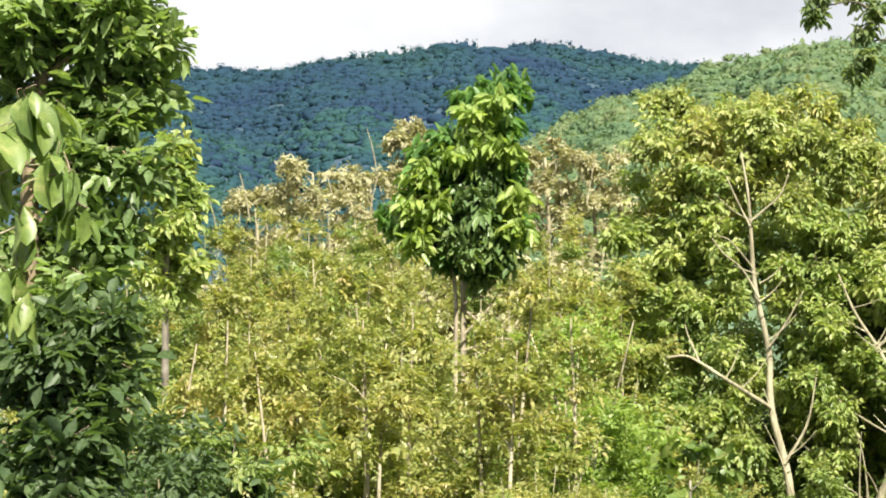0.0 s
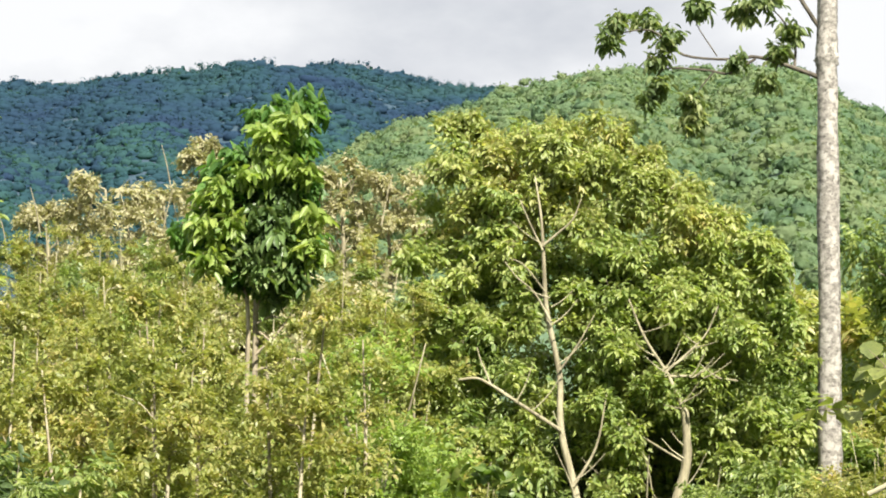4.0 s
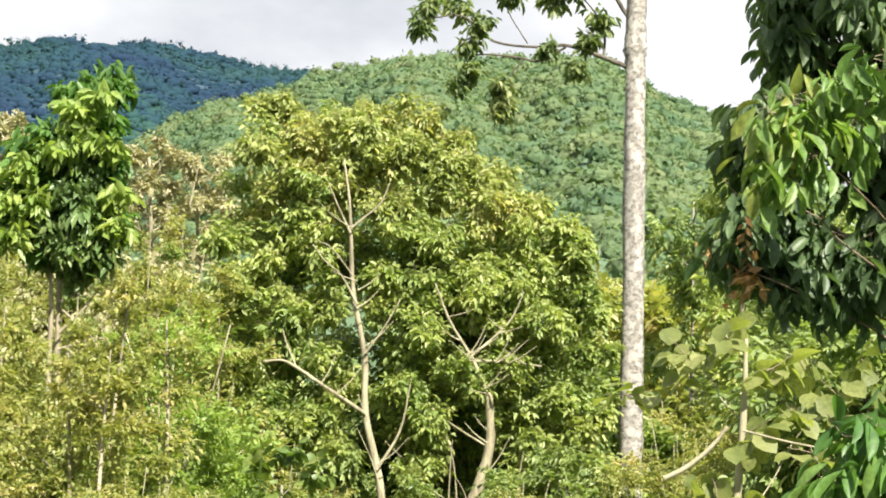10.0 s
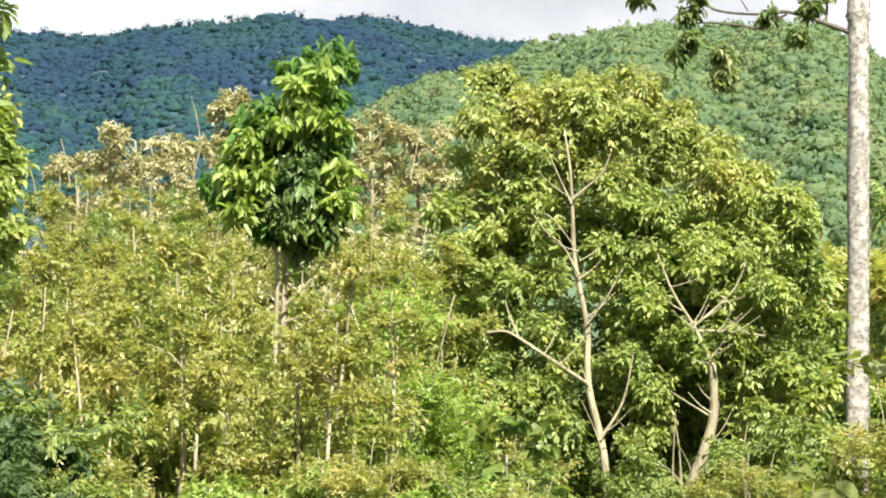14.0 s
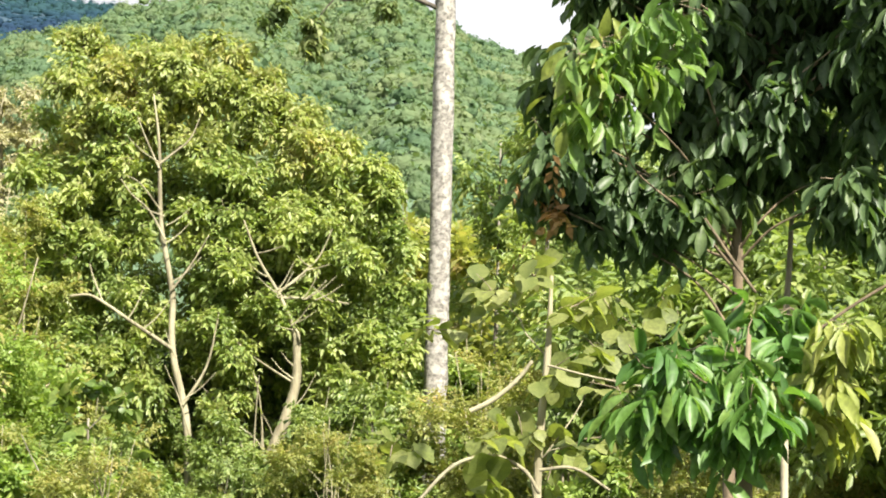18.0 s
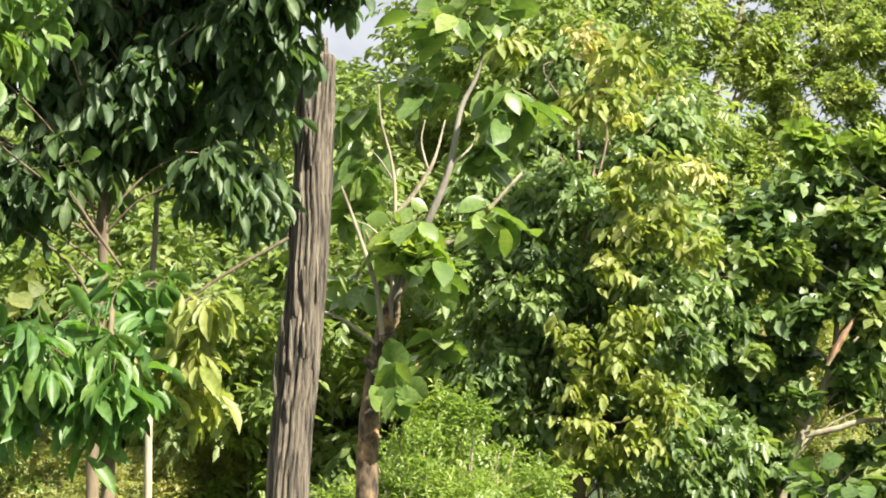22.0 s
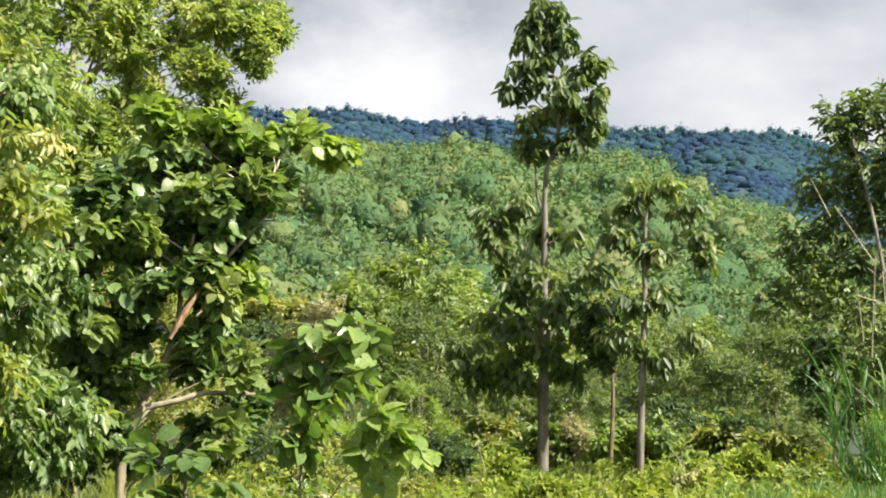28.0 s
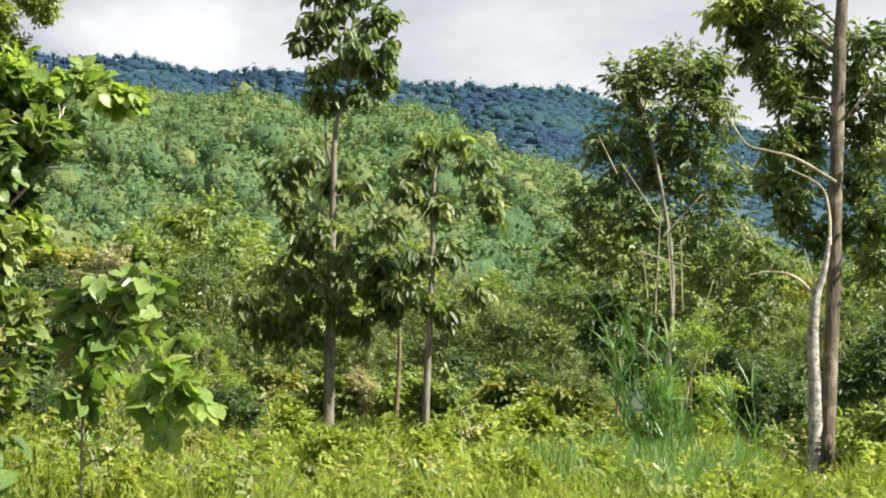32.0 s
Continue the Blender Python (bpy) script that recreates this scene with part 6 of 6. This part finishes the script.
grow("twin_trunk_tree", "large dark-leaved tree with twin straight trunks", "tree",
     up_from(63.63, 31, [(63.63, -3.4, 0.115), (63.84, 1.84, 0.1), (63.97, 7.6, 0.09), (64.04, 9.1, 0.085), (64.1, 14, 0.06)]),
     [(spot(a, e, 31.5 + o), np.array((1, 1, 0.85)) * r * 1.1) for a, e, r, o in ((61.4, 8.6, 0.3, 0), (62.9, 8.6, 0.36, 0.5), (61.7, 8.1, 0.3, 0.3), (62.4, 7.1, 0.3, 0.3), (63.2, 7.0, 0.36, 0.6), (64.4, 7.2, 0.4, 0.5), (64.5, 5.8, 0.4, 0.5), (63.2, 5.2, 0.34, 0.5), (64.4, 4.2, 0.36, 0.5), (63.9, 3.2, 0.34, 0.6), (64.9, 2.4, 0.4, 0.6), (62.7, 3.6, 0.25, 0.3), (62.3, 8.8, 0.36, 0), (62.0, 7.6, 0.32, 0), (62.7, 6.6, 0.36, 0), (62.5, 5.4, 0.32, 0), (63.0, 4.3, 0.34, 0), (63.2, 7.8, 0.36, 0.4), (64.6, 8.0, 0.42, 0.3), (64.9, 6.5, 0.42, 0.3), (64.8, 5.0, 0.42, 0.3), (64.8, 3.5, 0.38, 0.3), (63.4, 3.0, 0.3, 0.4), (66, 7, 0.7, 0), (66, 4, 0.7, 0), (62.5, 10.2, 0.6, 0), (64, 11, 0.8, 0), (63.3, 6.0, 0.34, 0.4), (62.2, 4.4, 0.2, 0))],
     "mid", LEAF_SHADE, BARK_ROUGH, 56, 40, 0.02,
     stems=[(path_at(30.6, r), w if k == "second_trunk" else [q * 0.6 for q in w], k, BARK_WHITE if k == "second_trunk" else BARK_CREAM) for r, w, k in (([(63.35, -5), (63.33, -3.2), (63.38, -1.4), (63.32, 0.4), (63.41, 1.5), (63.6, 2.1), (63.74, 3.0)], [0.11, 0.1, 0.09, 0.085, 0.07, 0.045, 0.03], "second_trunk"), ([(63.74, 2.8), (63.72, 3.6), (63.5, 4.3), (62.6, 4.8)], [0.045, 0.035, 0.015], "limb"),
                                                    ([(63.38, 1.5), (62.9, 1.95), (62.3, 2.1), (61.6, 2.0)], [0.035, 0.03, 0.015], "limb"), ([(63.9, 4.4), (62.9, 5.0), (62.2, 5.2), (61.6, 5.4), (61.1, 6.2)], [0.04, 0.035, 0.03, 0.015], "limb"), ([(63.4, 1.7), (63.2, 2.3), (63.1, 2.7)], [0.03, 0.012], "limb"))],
     # Golden leaf colour on these high clumps takes the place of sunlight.
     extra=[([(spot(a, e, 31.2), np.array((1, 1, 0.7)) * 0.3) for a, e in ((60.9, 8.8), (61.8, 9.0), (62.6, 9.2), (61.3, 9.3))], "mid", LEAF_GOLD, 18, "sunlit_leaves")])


# ---- grass and reeds ----
def lowered(az, d):
    """How far plants are cut down where they stand before an open trunk."""
    for a0, a1, far, cut in ((62.7, 64.6, 30.4, 0.55), (50.2, 51.6, 39.0, 0.55), (53.0, 54.0, 37.5, 0.55), (8.0, 9.6, 31.0, 0.5), (10.1, 12.1, 31.4, 0.36), (14.6, 16.0, 33.5, 0.55)):
        if a0 < az < a1 and d < far:
            return cut
    return 1.0


def grass(name, label, n, az0, az1, d0, d1, h0, h1, leaf, seed, wide=0.012):
    rng = np.random.default_rng(seed)
    az, d = np.radians(rng.uniform(az0, az1, n)), rng.uniform(d0, d1, n)
    x, y = np.sin(az) * d, np.cos(az) * d
    patchy = np.array([noise.noise(Vector((a * 0.35, b * 0.35, 3.0))) for a, b in zip(x, y)])
    z = np.array([ground_at(a, b) for a, b in zip(x, y)])
    h = rng.uniform(h0, h1, n) * (1 + 0.5 * patchy) * np.array([lowered(math.degrees(a), q) for a, q in zip(az, d)])
    lean = rng.normal(size=(n, 3)) * 0.28
    lean[:, 2] = 1
    b = Bag()
    lay(b, BLADE, np.stack([x, y, z - 0.02], 1), lean, rng.normal(size=(n, 3)) * (1, 1, 0.2), h, np.full(n, wide) * rng.uniform(0.7, 1.5, n) * 2)
    root = new(name, b.mesh(name, leaf))
    tagged(root, label, "grass", kind="stuff")


grass("tall_grass", "tall sunlit yellow-green grass", 58000, 40, 68, 19, 43, 0.3, 0.85, LEAF_GRASS, 61, 0.006)
grass("undergrowth_grass", "scattered grass under the thicket", 8000, -12, 40, 12, 34, 0.4, 0.9, LEAF_GRASS, 62, 0.007)


grass("green_tufts", "dense tufts of long green blades", 5200, 56, 62.4, 21.5, 27, 0.4, 0.85, LEAF_REED, 63, 0.011)


def leafy_weeds(name, label, n, az0, az1, d0, d1, h0, h1, style, leaf, seed):
    """Sprays of small leaves standing in the grass."""
    rng = np.random.default_rng(seed)
    az, d = np.radians(rng.uniform(az0, az1, n)), rng.uniform(d0, d1, n)
    x, y = np.sin(az) * d, np.cos(az) * d
    patchy = np.array([noise.noise(Vector((a * 0.6, b * 0.6, seed))) for a, b in zip(x, y)])
    keep = patchy > 0.0
    x, y = x[keep], y[keep]
    z = np.array([ground_at(a, b) for a, b in zip(x, y)])
    tips = np.stack([x, y, z + rng.uniform(h0, h1, len(x)) * (1 + patchy[keep]) * np.array([lowered(math.degrees(a), q) for a, q in zip(az[keep], d[keep])])], 1)
    out = rng.normal(size=(len(x), 3)) * 0.6 + np.array((0, 0, 0.9))
    b = Bag()
    lay(b, *twigs(rng, style, tips, out))
    tagged(new(name, b.mesh(name, leaf)), label, "weeds", kind="stuff")


leafy_weeds("yellow_weeds", "yellow-green leafy weeds filling the grass", 2400, 42, 67, 19.5, 38, 0.1, 0.7, "fine", LEAF_GRASS, 64)
leafy_weeds("green_weeds", "dark green leafy weeds among the grass", 1700, 42, 67, 19.5, 40, 0.05, 0.6, "mid", LEAF_GREEN, 65)
leafy_weeds("dry_weeds", "brownish dry weeds among the grass", 260, 44, 67, 20, 36, 0.2, 0.7, "fine", LEAF_DRY, 66)


def reed_clump(az, d, height, n, seed):
    rng = np.random.default_rng(seed)
    base = spot(az, 0, d)
    base[2] = ground_at(base[0], base[1])
    root = thing("reed_clump", base, "tall clump of long green reed blades", "reeds", "reed clumps")
    for i in range(n):
        a = rng.uniform(0, 6.28)
        o = np.array((math.cos(a), math.sin(a), 0)) * rng.uniform(0, 0.18)
        top = o * 2.2 + np.array((-0.18, 0.1, 0)) * height * rng.uniform(0.2, 1.2) + np.array((0, 0, height * rng.uniform(0.5, 1.0)))
        b = Bag()
        tube(b, np.array([o - (0, 0, 0.04), (o + top) / 2 + rng.normal(size=3) * 0.04, top]), [0.012, 0.009, 0.004], 4, rng, 0.02, 3)
        stalk = part("stalk", b.mesh("stalk", LEAF_REED), root)
        k = 16
        at = o + (top - o) * rng.uniform(0.3, 1.02, k)[:, None]
        along = rng.normal(size=(k, 3)) * 0.3 + np.array((-0.12, 0, 0.9))
        b = Bag()
        lay(b, leaf_shape([0.3, 0.5, 0.35, 0.02], 0.004, 0.22), at, along, rng.normal(size=(k, 3)) * 0.5 + (0, 0, 0.5), rng.uniform(0.28, 0.55, k), rng.uniform(0.022, 0.036, k))
        part("blade_fan", b.mesh("blade_fan", LEAF_REED), stalk)


reed_clump(59.5, 27, 2.25, 10, 71)
reed_clump(58.7, 26.5, 1.0, 4, 72)
reed_clump(60.2, 28, 1.0, 4, 73)
reed_clump(61.7, 30, 1.7, 2, 75)

# ---- thicket rows ----
stand(0.0, 0.0, EYE)

def row(keys, az0, az1, step, d0, d1, s0, s1):
    P = np.random.default_rng(int(abs(az0) * 10) * 7919 + int(d0 * 10) * 31 + int(az1 * 10))
    az = az0
    while az < az1:
        a, d = az + P.uniform(-0.3, 0.3) * step, P.uniform(d0, d1)
        plant(keys[int(P.integers(len(keys)))], a, d, P.uniform(s0, s1) * lowered(a, d))
        az += step


row(["olive", "olive", "green"], -10, 5, 1.9, 34, 42, 1.1, 1.45)
row(["olive", "golden", "olive", "bright"], -10, 5, 1.6, 26, 30, 0.85, 1.15)
row(["olive", "golden", "bright", "olive"], -10, 7.4, 1.5, 20, 22, 0.5, 0.74)
row(["green", "dim", "green"], 4, 16, 2.0, 36, 42, 1.0, 1.3)
row(["green", "bright", "olive", "green"], 4.5, 7.6, 1.4, 27, 30, 0.5, 0.78)
row(["green", "olive", "dim"], 7.8, 14.5, 1.2, 34.5, 36, 0.6, 0.85)
row(["green", "bright", "olive"], 12.6, 17, 1.5, 27, 30, 0.45, 0.65)
row(["olive", "green"], 9.9, 10.5, 0.5, 29.8, 30.6, 0.32, 0.44)
row(["green", "olive"], 12.3, 14.2, 0.7, 29.4, 30.6, 0.45, 0.66)
row(["leafy", "low", "leafy"], 7.8, 12.6, 0.9, 25, 29, 0.6, 0.9)
row(["green", "bright", "olive"], 7.6, 14.4, 0.9, 32.4, 33.8, 0.42, 0.66)
row(["dim", "green"], 4.8, 7.4, 1.3, 22, 25, 0.4, 0.55)
for a, d, s in ((3.1, 26, 1.6), (3.9, 26.5, 1.4), (3.7, 22, 0.75), (2.9, 23.5, 0.9), (3.4, 25, 1.2)):
    plant("feather", a, d, s)
row(["green", "olive", "bright"], 15.5, 33, 2.0, 38, 46, 1.1, 1.4)
row(["olive", "green", "olive", "bright"], 16.8, 34, 1.8, 25, 31, 0.7, 1.0)
row(["bright", "green", "olive"], 19, 33, 2.0, 18, 22, 0.38, 0.55)
row(["green", "dim", "olive"], 25.5, 33, 1.3, 20, 23, 0.55, 0.75)
row(["green", "olive", "bright"], 12.4, 17, 1.2, 35, 37, 0.85, 1.1)
row(["green", "olive"], 32, 42.5, 2.2, 32, 40, 0.9, 1.25)
row(["green", "dim", "olive"], 37, 43.5, 2.3, 25, 29, 0.5, 0.75)
row(["grey", "dim"], 43.5, 49, 1.8, 27, 31, 0.35, 0.5)
row(["grey", "dim", "green", "grey"], 44, 67, 1.7, 44, 52, 0.7, 1.0)
row(["grey", "green", "olive"], 44, 68, 1.9, 54, 64, 0.95, 1.3)
row(["far", "farolive", "far"], 42, 68, 2.2, 70, 110, 0.55, 0.85)
row(["far", "farolive"], 14, 42, 2.4, 48, 70, 0.85, 1.1)
row(["farolive", "far"], -10, 16, 2.0, 50, 75, 0.75, 0.98)
row(["dry"], -4.4, 4.6, 1.0, 50, 56, 1.1, 1.35)
for a, d, s in ((29.6, 26, 0.55), (31.4, 24, 0.62), (33.2, 23, 0.82), (35.0, 25, 0.9), (32.4, 29, 1.0), (34.2, 30, 1.05)):
    plant("backtree", a, d, s)
row(["low", "leafy", "leafy", "feather"], 42, 67, 1.4, 28, 37, 0.6, 1.1)
row(["low"], 42, 50, 1.8, 21, 25, 0.5, 0.75)
row(["leafy", "low"], 48, 58, 0.8, 40.5, 43, 0.9, 1.3)
row(["weed"], 42, 67, 0.75, 20, 27, 0.5, 0.9)
row(["weed"], 42, 67, 0.8, 28, 38, 0.6, 1.2)
row(["grey", "dim", "grey"], 44, 67, 2.0, 40, 43, 0.42, 0.62)
row(["green", "dim"], 44, 68, 2.0, 65, 69, 0.7, 0.9)
plant("dry", 45.1, 43, 0.58)
plant("dry", 49.6, 58, 0.55)
plant("dry", 52.0, 41, 0.24)
row(["green", "bright", "olive", "dim"], 20.5, 29, 1.2, 21, 24.5, 0.75, 1.05)
row(["low", "leafy"], 43, 66, 2.6, 21.5, 26, 0.45, 0.7)
row(["green", "bright", "green"], 27.6, 34, 1.1, 18.5, 20.5, 0.75, 0.95)
for a, d, s in ((31.2, 14.8, 0.7), (31.9, 15.2, 0.78), (32.7, 15.0, 0.74), (33.4, 15.3, 0.62), (30.4, 15.6, 0.66)):
    plant("feather", a, d, s)
row(["dim", "green"], -8.6, -4.2, 1.2, 19, 21, 0.42, 0.58)
for k, a, d, q in (("dim", -6.6, 20.5, 0.8), ("dim", -7.2, 19.3, 0.66), ("green", -5.5, 20.2, 0.62), ("olive", -4.9, 19.6, 0.5), ("dim", -7.6, 18.6, 0.6)):
    plant(k, a, d, q)
plant("dim", 5.4, 27, 0.62)
for k, a, d, q in (("green", 9.75, 30.9, 0.5), ("olive", 12.0, 31.3, 0.42)):
    plant(k, a, d, q)
for a, d, q in ((61.4, 33, 0.6), (62.3, 34.5, 0.62), (65.2, 33, 0.7), (60.6, 35, 0.5)):
    plant("dim", a, d, q)
for a, d, q in ((22.4, 33, 0.95), (24.2, 35, 1.0), (26.0, 33, 0.98), (27.6, 36, 1.0)):
    plant("backtree", a, d, q)
for a, d, q in ((31.4, 30, 0.8), (33.0, 33, 1.0)):
    plant("backtree", a, d, q)
